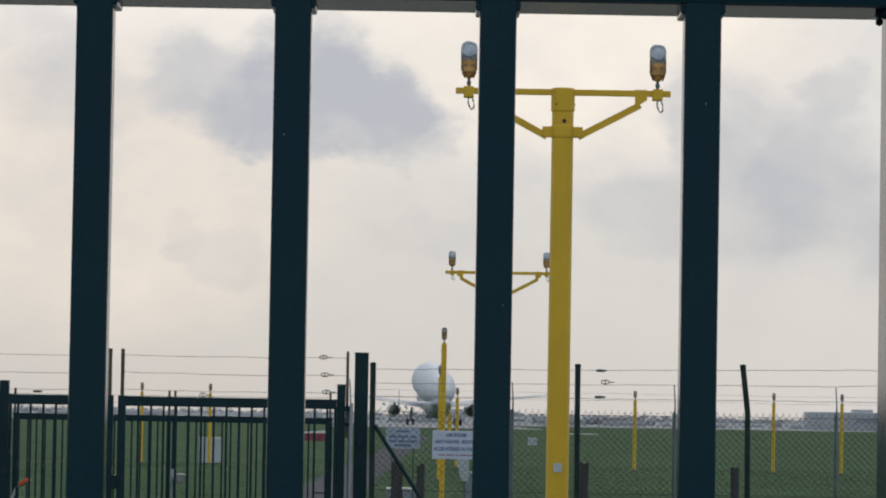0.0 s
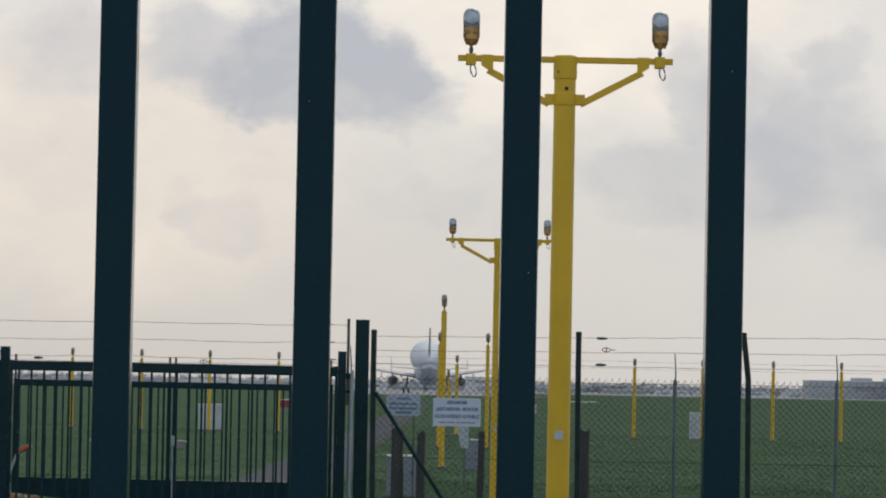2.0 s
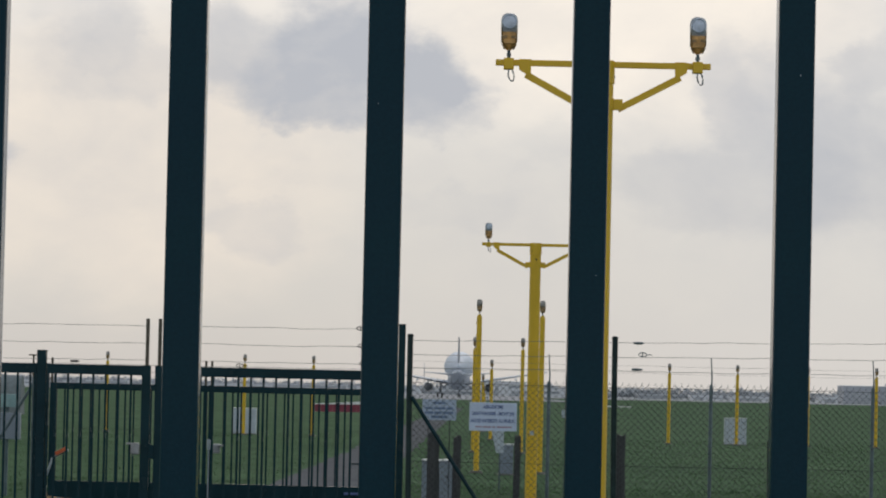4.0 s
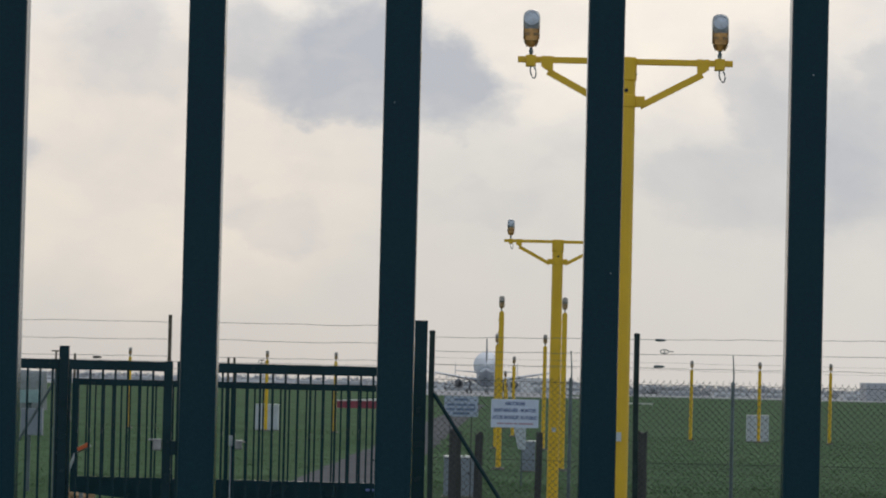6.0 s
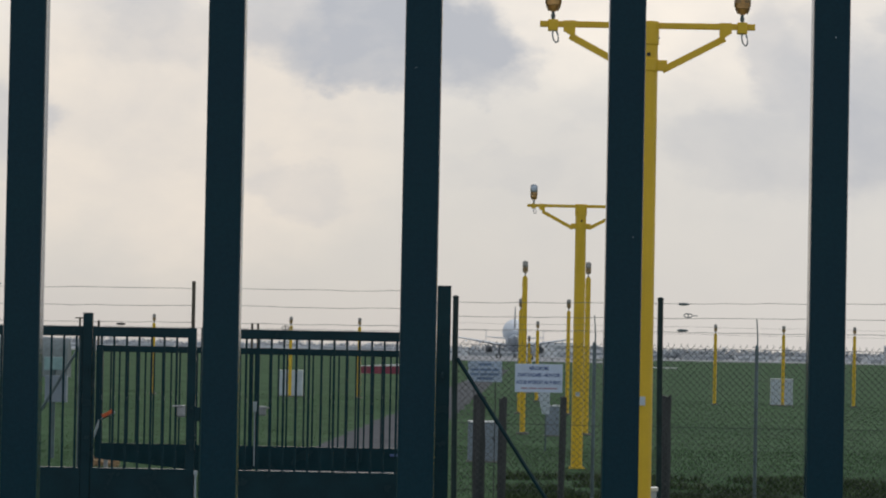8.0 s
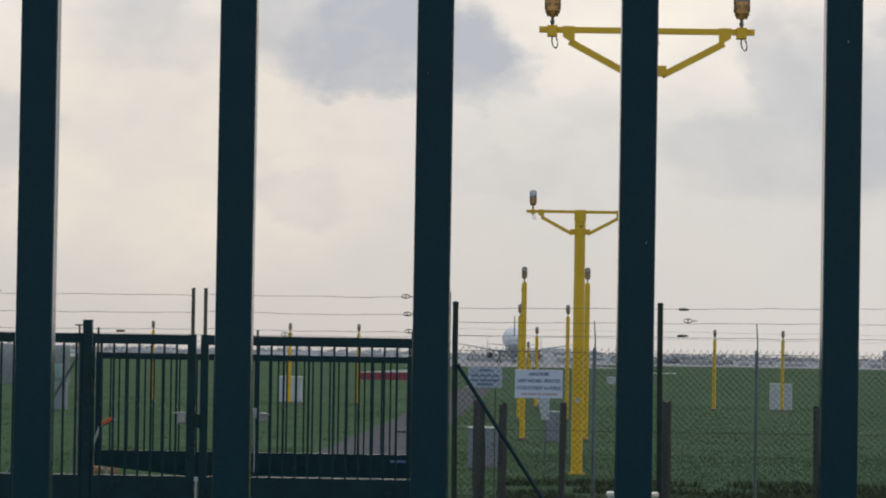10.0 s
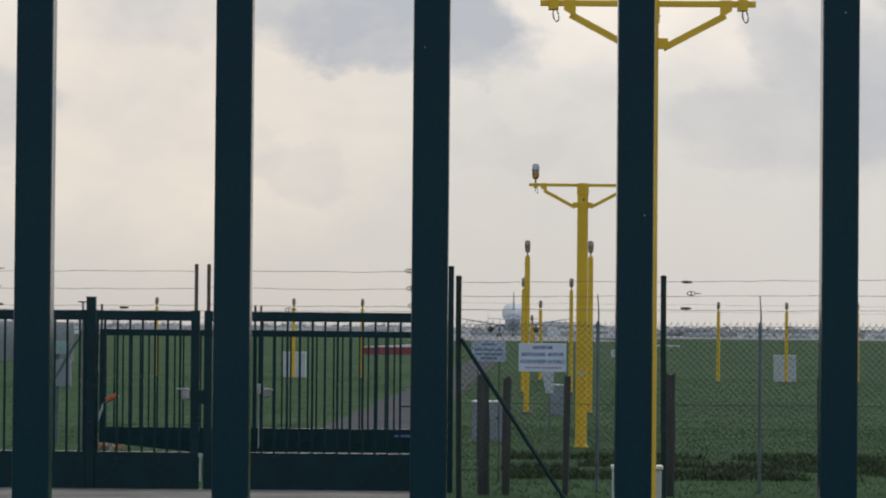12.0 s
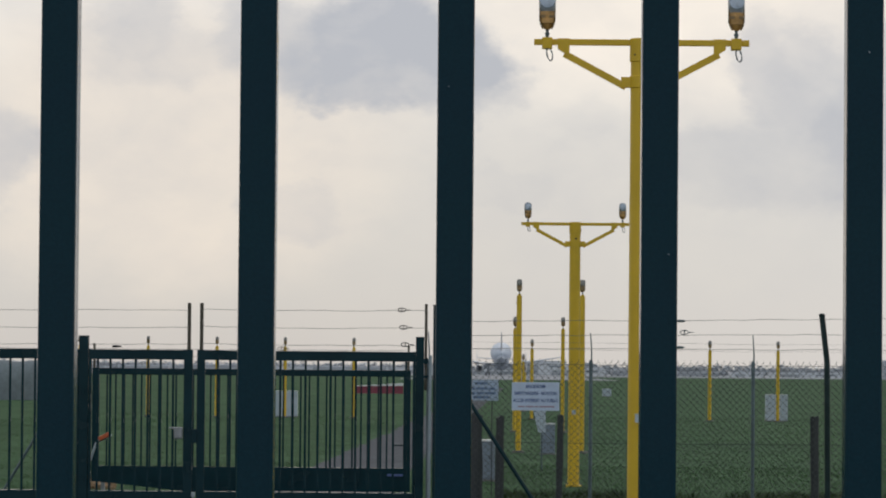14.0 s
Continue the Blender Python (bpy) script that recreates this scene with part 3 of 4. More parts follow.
def make_inner_gate():
    y = 48.0
    t = thing("inner_gate", pose(0, y, 0), "dark green barred steel gate behind the first, closed", "gate")
    zt, zb = EYE - 0.015, EYE - 1.258
    block("top_rail", t, M_GATE, (-5.12, -1.07, -0.03, 0.03, zt - 0.082, zt), 0.006)
    # bottom rails deepened, left one sloped, to fill the dark gap the camera sees
    bm = bmesh.new()
    loft(bm, [[Vector((x, y0, z)) for y0, z in ((-0.035, low), (0.035, low), (0.035, zb), (-0.035, zb))] for x, low in ((-5.12, EYE - 1.452), (-3.11, EYE - 1.655))])
    part("bottom_rail", bm, M_GATE, t)
    block("bottom_rail", t, M_GATE, (-3.11, -1.07, -0.035, 0.035, zb - 0.30, zb), 0.006)
    block("stile", t, M_GATE, (-5.12, -5.03, -0.034, 0.034, zb - 0.20, zt + 0.004), 0.006)
    block("stile", t, M_GATE, (-1.16, -1.07, -0.034, 0.034, zb - 0.20, zt + 0.004), 0.006)
    block("stile", t, M_GATE, (-3.17, -3.12, -0.034, 0.034, zb - 0.20, zt + 0.004), 0.006)
    block("stile", t, M_GATE, (-3.10, -3.04, -0.034, 0.034, zb - 0.20, zt + 0.004), 0.006)
    me = gate_bar(zb - 0.01, zt - 0.07, 0.0105)
    for first, count in ((-4.932, 16), (-2.907, 15)):
        for k in range(count):
            ob = new("bar", me)
            ob.parent, ob.location = t, (first + 0.1098 * k, 0, 0)
    block("pull_bar", t, M_GATE, (-1.29, -1.16, -0.05, -0.03, EYE - 0.975, EYE - 0.955), 0.004)
    bm = bmesh.new()
    box(bm, -5.40, -5.30, -0.012, 0.012, EYE + 0.318, EYE + 0.335)
    box(bm, -5.352, -5.330, -0.014, 0.014, ground_z(y), EYE + 0.32)
    part("barb_arm", bm, M_BARB, t)
    for x in (-5.1, -3.145, -3.07, -1.1):
        barb_post(t, x, zt, EYE + 0.30, 0.014)
    for x in (-5.0, -1.2):
        block("foot_wheel_fork", t, M_STEEL, (x, x + 0.05, -0.03, 0.03, GZ + 0.01, zb - 0.19), 0.004)
    block("lock_case", t, M_STEEL, (-3.03, -2.94, -0.10, -0.034, EYE - 0.87, EYE - 0.75), 0.015)
    block("handle", t, M_STEEL, (-3.0, -2.88, -0.125, -0.10, EYE - 0.78, EYE - 0.76), 0.006)
    block("latch", t, M_BLUE, (-1.36, -1.16, -0.06, -0.034, EYE - 1.36, EYE - 1.33), 0.004)


make_inner_gate()


def wires(name, y, x0, x1, zs, label, insul=(), sag=0.02, slope=(), r=0.0027, wob=0.006):
    rnd = random.Random(int(y * 10))
    t = thing(name, pose(0, y, 0), label, "wire")
    for k, z in enumerate(zs):
        rise = slope[k] if slope else 0.0
        n = max(8, int((x1 - x0) / 0.22))
        pts = []
        for i in range(n + 1):
            f = i / n
            pts.append((x0 + (x1 - x0) * f, 0, z + rise * f - sag * 4 * f * (1 - f) + rnd.uniform(-wob, wob)))
        bm = bmesh.new()
        tube(bm, pts, r, 5)
        part("wire_strand", bm, M_WIRE, t)
    for x, z, k in insul:
        bm = bmesh.new()
        if k == 0:
            lathe(bm, ((0.008, -0.055), (0.013, -0.045), (0.016, 0.0), (0.012, 0.045), (0.004, 0.065)), 8, pose(x, -0.01, z, 0, 90))
        else:
            tube(bm, [(x + 0.045 * math.cos(a), -0.01, z + 0.021 * math.sin(a)) for a in [i * math.tau / 14 for i in range(15)]], 0.0055, 5)
            box(bm, x - 0.005, x + 0.005, -0.02, 0.005, z - 0.027, z + 0.027)
            tube(bm, [(x + 0.04, -0.01, z), (x + 0.10, -0.005, z)], 0.005, 5)
        part("tensioner", bm, M_POSTGREY if y < 42 else M_DARK, t, smooth=True)


wires("barbed_wire", GY, -9.4, -3.5, (EYE + 0.655, EYE + 0.455, EYE + 0.265), "thin barbed wires strained over the fence", ((-5.79, EYE + 0.668, 1), (-5.79, EYE + 0.465, 0), (-5.76, EYE + 0.26, 0)), 0.015)
wires("barbed_wire", GY, -3.36, -0.8, (EYE + 0.67, EYE + 0.47, EYE + 0.275), "thin barbed wires strained over the gate", ((-1.07, EYE + 0.675, 1), (-1.05, EYE + 0.476, 1), (-1.03, EYE + 0.28, 1)), 0.012)
wires("barbed_wire", 48.0, -9.4, -1.1, (EYE + 0.24, EYE + 0.15), "thin wires over the inner gate", ((-4.82, EYE + 0.26, 0), (-2.72, EYE + 0.25, 1)), 0.015)

# ---- chain link fence ----
FY = 40.9


def make_chain_fence():
    t = thing("chain_link_fence", pose(0, FY, 0), "chain-link fence on dark green posts with three barbed wires", "fence")
    g = ground_z(FY)
    for i, (x, top) in enumerate(((-0.477, 0.598), (1.741, 0.618), (3.585, 0.642), (5.45, 0.642))):
        bm = bmesh.new()
        bend = 0.0 if i < 2 else -0.055
        tube(bm, [(x + 0.02, 0, g - 0.1), (x, 0, EYE + 0.0), (x, 0.0, EYE + 0.12), (x + bend * 0.35, 0.01, EYE + 0.3), (x + bend, 0.02, EYE + top - 0.025)], 0.031, 10)
        lathe(bm, ((0.034, 0), (0.034, 0.02), (0.02, 0.032)), 10, pose(x + bend, 0.02, EYE + top - 0.032))
        part("post", bm, M_CHAINPOST, t, smooth=True)
    bm = bmesh.new()
    tube(bm, [(-0.45, -0.01, EYE - 0.085), (0.70, -0.03, g)], 0.022, 8)
    part("brace", bm, M_GATE, t)
    # woven wire, diamond by diamond
    rnd = random.Random(5)
    pitch, x, zt = 0.0715, -0.46, EYE + 0.098
    rows = 46
    bm = bmesh.new()
    col = 0
    while x < 6.3:
        pts = []
        for r in range(rows + 1):
            z = zt - r * pitch / 2
            side = (r + col) % 2
            pts.append((x + (pitch / 2 if side else 0) + rnd.uniform(-0.002, 0.002), 0.034 + 0.004 * (1 if side else -1), z + rnd.uniform(-0.002, 0.002)))
        if col % 2 == 0:
            pts.insert(0, (pts[0][0] + 0.004, 0.034, zt + 0.022))
        tube(bm, pts, 0.0030, 4)
        x += pitch / 2
        col += 1
    m = part("wire_mesh", bm, M_MESH, t)
    tagged(m, kind="stuff")
    for z in (EYE + 0.07, EYE - 0.78, EYE - 1.5):
        bm = bmesh.new()
        tube(bm, [(-0.48, 0.03, z), (1.7, 0.03, z - 0.008), (3.6, 0.03, z), (6.2, 0.03, z)], 0.0028, 5)
        part("line_wire", bm, M_MESH, t)
    return t


make_chain_fence()
wires("barbed_wire", FY, -0.48, 6.3, (EYE + 0.522, EYE + 0.370, EYE + 0.233), "thin barbed wires along the fence top", ((1.99, EYE + 0.548, 0), (2.04, EYE + 0.425, 1), (1.98, EYE + 0.262, 0)), 0.004, (0.10, 0.073, 0.031))


def make_grey_fence():
    y = 43.5
    t = thing("grey_post_fence", pose(0, y, 0), "grey weathered posts with thin curved wire holders", "fence")
    g = ground_z(y)
    for x in (-0.77, 1.10, 2.967, 4.83):
        bm = bmesh.new()
        lathe(bm, ((0.021, g), (0.021, EYE + 0.112), (0.014, EYE + 0.125)), 10, pose(x, 0, 0))
        p = part("post", bm, M_POSTGREY, t, smooth=True)
        bm = bmesh.new()
        tube(bm, [(x + 0.006, 0, EYE + 0.10), (x + 0.008, 0, EYE + 0.20), (x + 0.003, 0, EYE + 0.30), (x - 0.006, 0, EYE + 0.435)], 0.0095, 6, 0.006)
        part("wire_holder", bm, M_POSTGREY, p)
    for z in (EYE + 0.320, EYE + 0.236):
        bm = bmesh.new()
        tube(bm, [(-0.8 + i * 0.5, 0, z + 0.006 * math.sin(i * 2.3)) for i in range(14)], 0.0016, 4)
        part("wire_strand", bm, M_WIRE, t)


make_grey_fence()
bm = bmesh.new()
tube(bm, [(0.008, 0, 0), (0.008, 0, 1.0), (0.014, 0, 2.0)], 0.019, 10)
pipe = solo("conduit_pipe", bm, M_PIPE, "pale galvanised conduit pipe beside the gate post", "pipe", smooth=True)
pipe.location = (-0.752, 42.9, GZ)


def make_wood_post(x, w, z_top, lean):
    y = 42.5
    g = ground_z(y)
    bm = bmesh.new()
    rnd = random.Random(int(x * 100))
    rings = []
    for k in range(6):
        z = (z_top - g) * k / 5
        rings.append([Vector((w / 2 * math.cos(a) * rnd.uniform(0.88, 1.08) + lean * k / 5, w / 2 * math.sin(a) * rnd.uniform(0.88, 1.08), z + (rnd.uniform(-0.02, 0.02) if k == 5 else 0))) for a in [i * math.tau / 9 for i in range(9)]])
    loft(bm, rings)
    ob = solo("wooden_post", bm, M_WOOD, "short weathered wooden fence post", "post", "old wooden posts", smooth=True)
    ob.location = (x, y, g - 0.02)


for spec in ((-0.206, 0.135, EYE - 0.477, 0.0), (0.049, 0.095, EYE - 0.504, 0.01), (0.719, 0.08, EYE - 0.49, 0.02), (1.894, 0.11, EYE - 0.443, 0.0), (3.60, 0.10, EYE - 0.47, -0.01)):
    make_wood_post(*spec)

# ---- signs ----


def letters(body, size):
    cu = bpy.data.curves.new("letters", "FONT")
    cu.body, cu.size, cu.align_x, cu.align_y, cu.extrude = body, size, "CENTER", "CENTER", 0.0006
    cu.offset = 0.0017
    tmp = bpy.data.objects.new("letters", cu)
    scene.collection.objects.link(tmp)
    me = bpy.data.meshes.new_from_object(tmp.evaluated_get(bpy.context.evaluated_depsgraph_get()))
    bpy.data.objects.remove(tmp)
    return me


def make_sign():
    t = thing("warning_sign", pose(0.436, FY - 0.035, EYE - 0.282, 90), "white warning sign with blue lettering wired to the mesh", "sign")
    bm = bmesh.new()
    box(bm, -0.257, 0.257, -0.153, 0.153, -0.003, 0.003, 0.002)
    part("plate", bm, M_SIGN, t)
    for body, size, y, width in (("AERODROME", 0.052, 0.105, 0.22), ("SAINT-NAZAIRE - MONTOIR", 0.052, 0.032, 0.46), ("ACCES INTERDIT AU PUBLIC", 0.052, -0.046, 0.485)):
        me = letters(body, size)
        me.materials.append(M_BLUE)
        ob = new("lettering", me)
        ob.parent = t
        wide = max(v.co.x for v in me.vertices) - min(v.co.x for v in me.vertices)
        ob.matrix_local = pose(0, y, 0.0045) @ Matrix.Diagonal((width / wide, 1, 1, 1))
    x = -0.19
    for w in (0.07, 0.085, 0.035, 0.16):
        block("lettering_bar", t, M_REDINK, (x, x + w, -0.118, -0.103, 0.003, 0.0045))
        x += w + 0.014


make_sign()


def make_sign_old():
    t = thing("warning_sign", pose(-0.165, 46.0, EYE - 0.247, 90), "faded bluish sign with unreadable lines on two stakes", "sign")
    bm = bmesh.new()
    box(bm, -0.207, 0.207, -0.125, 0.125, -0.003, 0.003, 0.002)
    part("plate", bm, M_SIGN_OLD, t)
    for y, ws in ((0.085, (0.15,)), (0.02, (0.09, 0.14, 0.08)), (-0.035, (0.10, 0.09, 0.13)), (-0.085, (0.2,))):
        x = -sum(ws) / 2 - 0.012 * (len(ws) - 1) / 2
        for w in ws:
            block("lettering_bar", t, M_BLUE_OLD, (x, x + w, y - 0.014, y + 0.014, 0.003, 0.0045))
            x += w + 0.012
    for x in (-0.13, 0.13):
        bm = bmesh.new()
        tube(bm, [(x, -(EYE - 0.247 - ground_z(46)), -0.02), (x, 0.1, -0.02)], 0.006, 8)
        part("stake", bm, M_WOOD, t)


make_sign_old()

# ---- cabinets and marks ----


def make_cabinet(x0, x1, y, z1, label, depth=0.35, body=None):
    body = body or M_CABINET
    g = ground_z(y)
    t = thing("equipment_cabinet", pose((x0 + x1) / 2, y, g), label, "cabinet", "equipment cabinets")
    w, h = (x1 - x0) / 2, z1 - g
    block("body", t, body, (-w, w, 0, depth, 0.03, h - 0.03), 0.01)
    block("lid", t, M_LID, (-w - 0.012, w + 0.012, -0.015, depth + 0.015, h - 0.03, h), 0.006)
    block("door", t, body, (-w + 0.02, w - 0.02, -0.012, 0.0, 0.06, h - 0.06), 0.004)
    block("lock", t, M_DARK, (w * 0.6, w * 0.6 + 0.02, -0.02, -0.012, h * 0.55, h * 0.55 + 0.04), 0.003)
    block("plinth", t, M_CONCRETE, (-w - 0.03, w + 0.03, -0.03, depth + 0.03, -0.05, 0.03), 0.006)


make_cabinet(-0.49, 0.02, 62.7, EYE - 1.155, "low blue-grey electrical cabinet with a pale lid behind the fence", body=M_CABINET_BLUE)
make_cabinet(1.10, 1.43, 88, EYE - 1.22, "small blue-grey electrical cabinet by the masts", body=M_CABINET_BLUE)
make_cabinet(10.96, 11.83, 152, EYE - 0.863, "pale grey cabinet behind the lamp row", 0.5)
make_cabinet(-8.82, -7.90, 152, EYE - 0.89, "pale grey cabinet behind the lamp row", 0.5)
make_cabinet(0.89, 1.28, 30.2, EYE - 1.066, "white junction box standing behind the mast foot", 0.2)
make_cabinet(8.55, 9.25, 296, 0.40, "tiny pale cabinet far out on the grass", 0.4)


def make_tilted_panel():
    g = ground_z(72)
    t = thing("marker_board", pose(0.82, 72, g), "pale tapered marker board on a stake", "marker")
    bm = bmesh.new()
    shape = ((0.732, 1.073), (0.985, 1.073), (0.985, 0.576), (0.842, 0.576))
    loft(bm, [[Vector((x - 0.82, y, z - g)) for x, z in shape] for y in (-0.02, 0.02)])
    part("board", bm, M_CABINET, t)
    bm = bmesh.new()
    tube(bm, [(0.093, 0.03, 0), (0.093, 0.03, EYE - 0.85 - g)], 0.014, 8)
    part("stake", bm, M_POSTGREY, t)


make_tilted_panel()


def make_red_marker():
    y = 305
    g = ground_z(y)
    t = thing("runway_barrier", pose(-9.2, y, g), "low red and white painted barrier on the grass", "barrier")
    for i in range(8):
        x = -1.94 + i * 0.485
        block("red_panel", t, M_RED, (x + 0.01, x + 0.475, -0.06, 0.06, 0.03, 0.60 + 0.008 * i), 0.01)
        block("white_top", t, M_WHITE, (x, x + 0.485, -0.10, 0.10, 0.60 + 0.008 * i, 0.66 + 0.030 * i), 0.01)
    for x in (-2.0, 0.0, 2.0):
        block("foot", t, M_CONCRETE, (x - 0.15, x + 0.15, -0.3, 0.3, 0, 0.06), 0.01)


make_red_marker()


def make_white_beam():
    g = ground_z(500)
    t = thing("antenna_beam", pose(21.6, 500, g), "thin white antenna beam on short legs", "antenna")
    block("beam", t, M_WHITE, (-2.0, 2.0, -0.04, 0.04, 0.22, 0.36), 0.01)
    for x in (-1.8, -0.6, 0.6, 1.8):
        block("leg", t, M_WHITE, (x - 0.03, x + 0.03, -0.03, 0.03, 0, 0.22), 0.005)


make_white_beam()


def make_clutter():
    g = ground_z(45.5)
    bm = bmesh.new()
    tube(bm, [(-4.99, 45.5, g), (-4.93, 45.5, g + 0.55), (-4.80, 45.5, g + 0.92), (-4.62, 45.5, g + 1.02)], 0.016, 8)
    solo("marker_stick", bm, M_PIPE, "bent pale stick leaning behind the gate", "stick", smooth=True)
    bm = bmesh.new()
    box(bm, -0.075, 0.075, -0.012, 0.012, -0.024, 0.024, 0.006)
    tp = solo("orange_tag", bm, M_ORANGE, "bright orange plastic tag tied to the stick", "tag")
    tp.matrix_world = pose(-4.70, 45.47, g + 1.0, 0, -28)
    rnd = random.Random(3)
    for k in range(24):
        bm = bmesh.new()
        s = rnd.uniform(0.05, 0.09)
        box(bm, -s, s, -s * 0.7, s * 0.7, -s * 0.5, s * 0.5, s * 0.25)
        f, y = (k % 6) / 5, 56.5 + 1.0 * (k // 6)
        r = solo("rubble_stone", bm, M_BRICK, "broken tan brick lying in the grass behind the gate", "brick", "rubble by the gate")
        r.matrix_world = pose((-6.052 + 0.338 * f) * y / 56.3 + rnd.uniform(-0.03, 0.03), y + rnd.uniform(-0.3, 0.3), ground_z(y) + s * 0.42, rnd.uniform(-10, 10), 0, rnd.uniform(0, 180))
    # white drop bolts of the gate leaves
    for x, y, z0, z1, r in ((-3.425, GY - 0.055, 0.017, EYE - 1.42, 0.012), (-3.086, 47.94, 0.239, 1.054, 0.008)):
        bm = bmesh.new()
        tube(bm, [(x, y, z0), (x, y, z1)], r, 8)
        box(bm, x - 0.022, x + 0.022, y - 0.02, y + 0.02, z1 - 0.13 if y > 45 else z1 - 0.05, z1, 0.004)
        solo("drop_bolt", bm, M_PIPE, "pale steel drop bolt between the gate leaves", "bolt", smooth=True)
    # leaning strut and teal board left of the gate
    g = ground_z(47)
    bm = bmesh.new()
    tube(bm, [(-6.272, 47, g), (-5.219, 47, EYE - 0.02)], 0.018, 8)
    solo("strut", bm, M_POSTGREY, "grey steel strut leaning behind the fence", "strut", smooth=True)
    bm = bmesh.new()
    tube(bm, [(-5.214, 47, g), (-5.214, 47, EYE + 0.05)], 0.026, 8)
    solo("fence_stake", bm, M_POSTGREY, "weathered grey post holding the strut", "post", smooth=True)
    t = thing("switch_box", pose(-7.087, 60, ground_z(60)), "blue-grey box with a pale teal panel on a post", "box")
    block("body", t, M_CABINET_BLUE, (-0.129, 0.218, 0, 0.2, 0.897, 1.320), 0.01)
    block("panel", t, M_TEAL, (-0.146, 0.146, -0.012, 0.2, 1.408, 1.615), 0.008)
    block("post", t, M_POSTGREY, (-0.03, 0.03, 0.05, 0.11, 0.0, 1.42), 0.005)


make_clutter()

# ---- vegetation ----


def blades(name, n, x0, x1, ys, hmin, hmax, w, material, label, seed, clump=1, lean=0.5, cat="grass", y_bias=1.0, patch=0.0):
    rnd = random.Random(seed)
    verts, faces = [], []
    for _ in range(n):
        y = ys[0] + (ys[1] - ys[0]) * rnd.random() ** y_bias
        cx = rnd.uniform(x0, x1)
        if patch and noise.noise((cx * 0.55 + 3, y * 0.35, 0.0)) < patch:
            continue
        if -3.7 < cx < -1.4 and y > 44 or cx < -0.7 and y < 44.8:
            continue
        for _c in range(clump):
            x, yy = cx + rnd.gauss(0, 0.05), y + rnd.gauss(0, 0.05)
            h = rnd.uniform(hmin, hmax)
            a = rnd.uniform(0, math.pi)
            dx, dy = math.cos(a) * w, math.sin(a) * w
            lx, ly = rnd.gauss(0, lean) * h, rnd.gauss(0, lean) * h
            z = ground_z(yy) - 0.01
            i = len(verts)
            verts += [(x - dx, yy - dy, z), (x + dx, yy + dy, z), (x + lx * 0.4 + dx * 0.7, yy + ly * 0.4 + dy * 0.7, z + h * 0.6), (x + lx * 0.4 - dx * 0.7, yy + ly * 0.4 - dy * 0.7, z + h * 0.6), (x + lx, yy + ly, z + h)]
            faces += [(i, i + 1, i + 2, i + 3), (i + 3, i + 2, i + 4)]
    me = bpy.data.meshes.new(name)
    me.from_pydata(verts, [], faces)
    me.materials.append(material)
    tagged(new(name, me), label, cat, kind="stuff")


blades("grass_tufts", 32000, -8, 8, (38.0, 75), 0.02, 0.065, 0.0034, M_BLADE, "short green grass blades", 1, 3, 0.9, y_bias=1.3)
blades("grass_far", 26000, -18, 21, (68, 160), 0.02, 0.06, 0.006, M_BLADE, "short green grass blades further out", 2, 3, 1.0, y_bias=1.2)
blades("scrub", 4200, 0.1, 8.5, (47, 56), 0.03, 0.13, 0.013, M_SCRUB, "dark untrimmed weeds along the fence foot", 4, 5, 0.7, "weeds", patch=-0.06)
blades("tall_weeds", 500, -7.5, -4.9, (44.9, 47), 0.10, 0.32, 0.010, M_BLADE, "untrimmed green weeds behind the fence", 6, 4, 0.6, "weeds")


def clumps(name, spots, material, label, cat, seed, per=60, leaf=0.5):
    """Crowns of many small leaf clumps round each spot (x, y, z, radius, height)."""
    rnd = random.Random(seed)
    verts, faces = [], []
    for x, y, z, r, h in spots:
        for _ in range(per):
            a, q = rnd.uniform(0, math.tau), rnd.random() ** 0.5
            px, py = x + r * q * math.cos(a), y + 0.6 * r * q * math.sin(a)
            pz = z + h * rnd.random() * (1 - 0.55 * q * q)
            s = leaf * rnd.uniform(0.5, 1.3)
            i = len(verts)
            for _k in range(4):
                verts.append((px + rnd.gauss(0, s), py + rnd.gauss(0, s), max(z, pz + rnd.gauss(0, s * 0.7))))
            faces += [(i, i + 1, i + 2), (i, i + 2, i + 3), (i + 1, i + 3, i + 2), (i, i + 3, i + 1)]
    me = bpy.data.meshes.new(name)
    me.from_pydata(verts, [], faces)
    me.materials.append(material)
    tagged(new(name, me), label, cat, kind="stuff")


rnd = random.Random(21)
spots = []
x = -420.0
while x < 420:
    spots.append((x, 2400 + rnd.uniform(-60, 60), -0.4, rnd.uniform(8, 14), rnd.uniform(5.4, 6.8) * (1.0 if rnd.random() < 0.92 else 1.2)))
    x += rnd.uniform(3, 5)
clumps("far_woods", spots, M_TREES_HAZED, "line of far trees, pale blue-grey with haze put into their colour", "trees", 22, 130, 0.9)


def make_hedge():
    """A clipped hedge: one lumpy body along the field edge."""
    bm = bmesh.new()
    rings = []
    for i in range(120):
        x = -56 + 0.26 * i
        ring_pts = []
        for k in range(13):
            a = math.pi * k / 12
            y, z = -1.0 * math.cos(a), 2.28 * math.sin(a) ** 0.55 if k not in (0, 12) else 0.0
            d = noise.noise((x * 1.1, y * 1.5, z * 1.3)) * 0.16 + noise.noise((x * 3.7, y * 3, z * 3)) * 0.07
            ring_pts.append(Vector((x, 220 + y + d, ground_z(220) + z + (d * 0.8 if 0 < k < 12 else 0))))
        rings.append(ring_pts)
    loft(bm, rings)
    solo("hedge", bm, M_HEDGE_HAZED, "clipped hedge along the field edge, haze put into its slate-green", "hedge", smooth=True)


make_hedge()

# ---- distant buildings ----


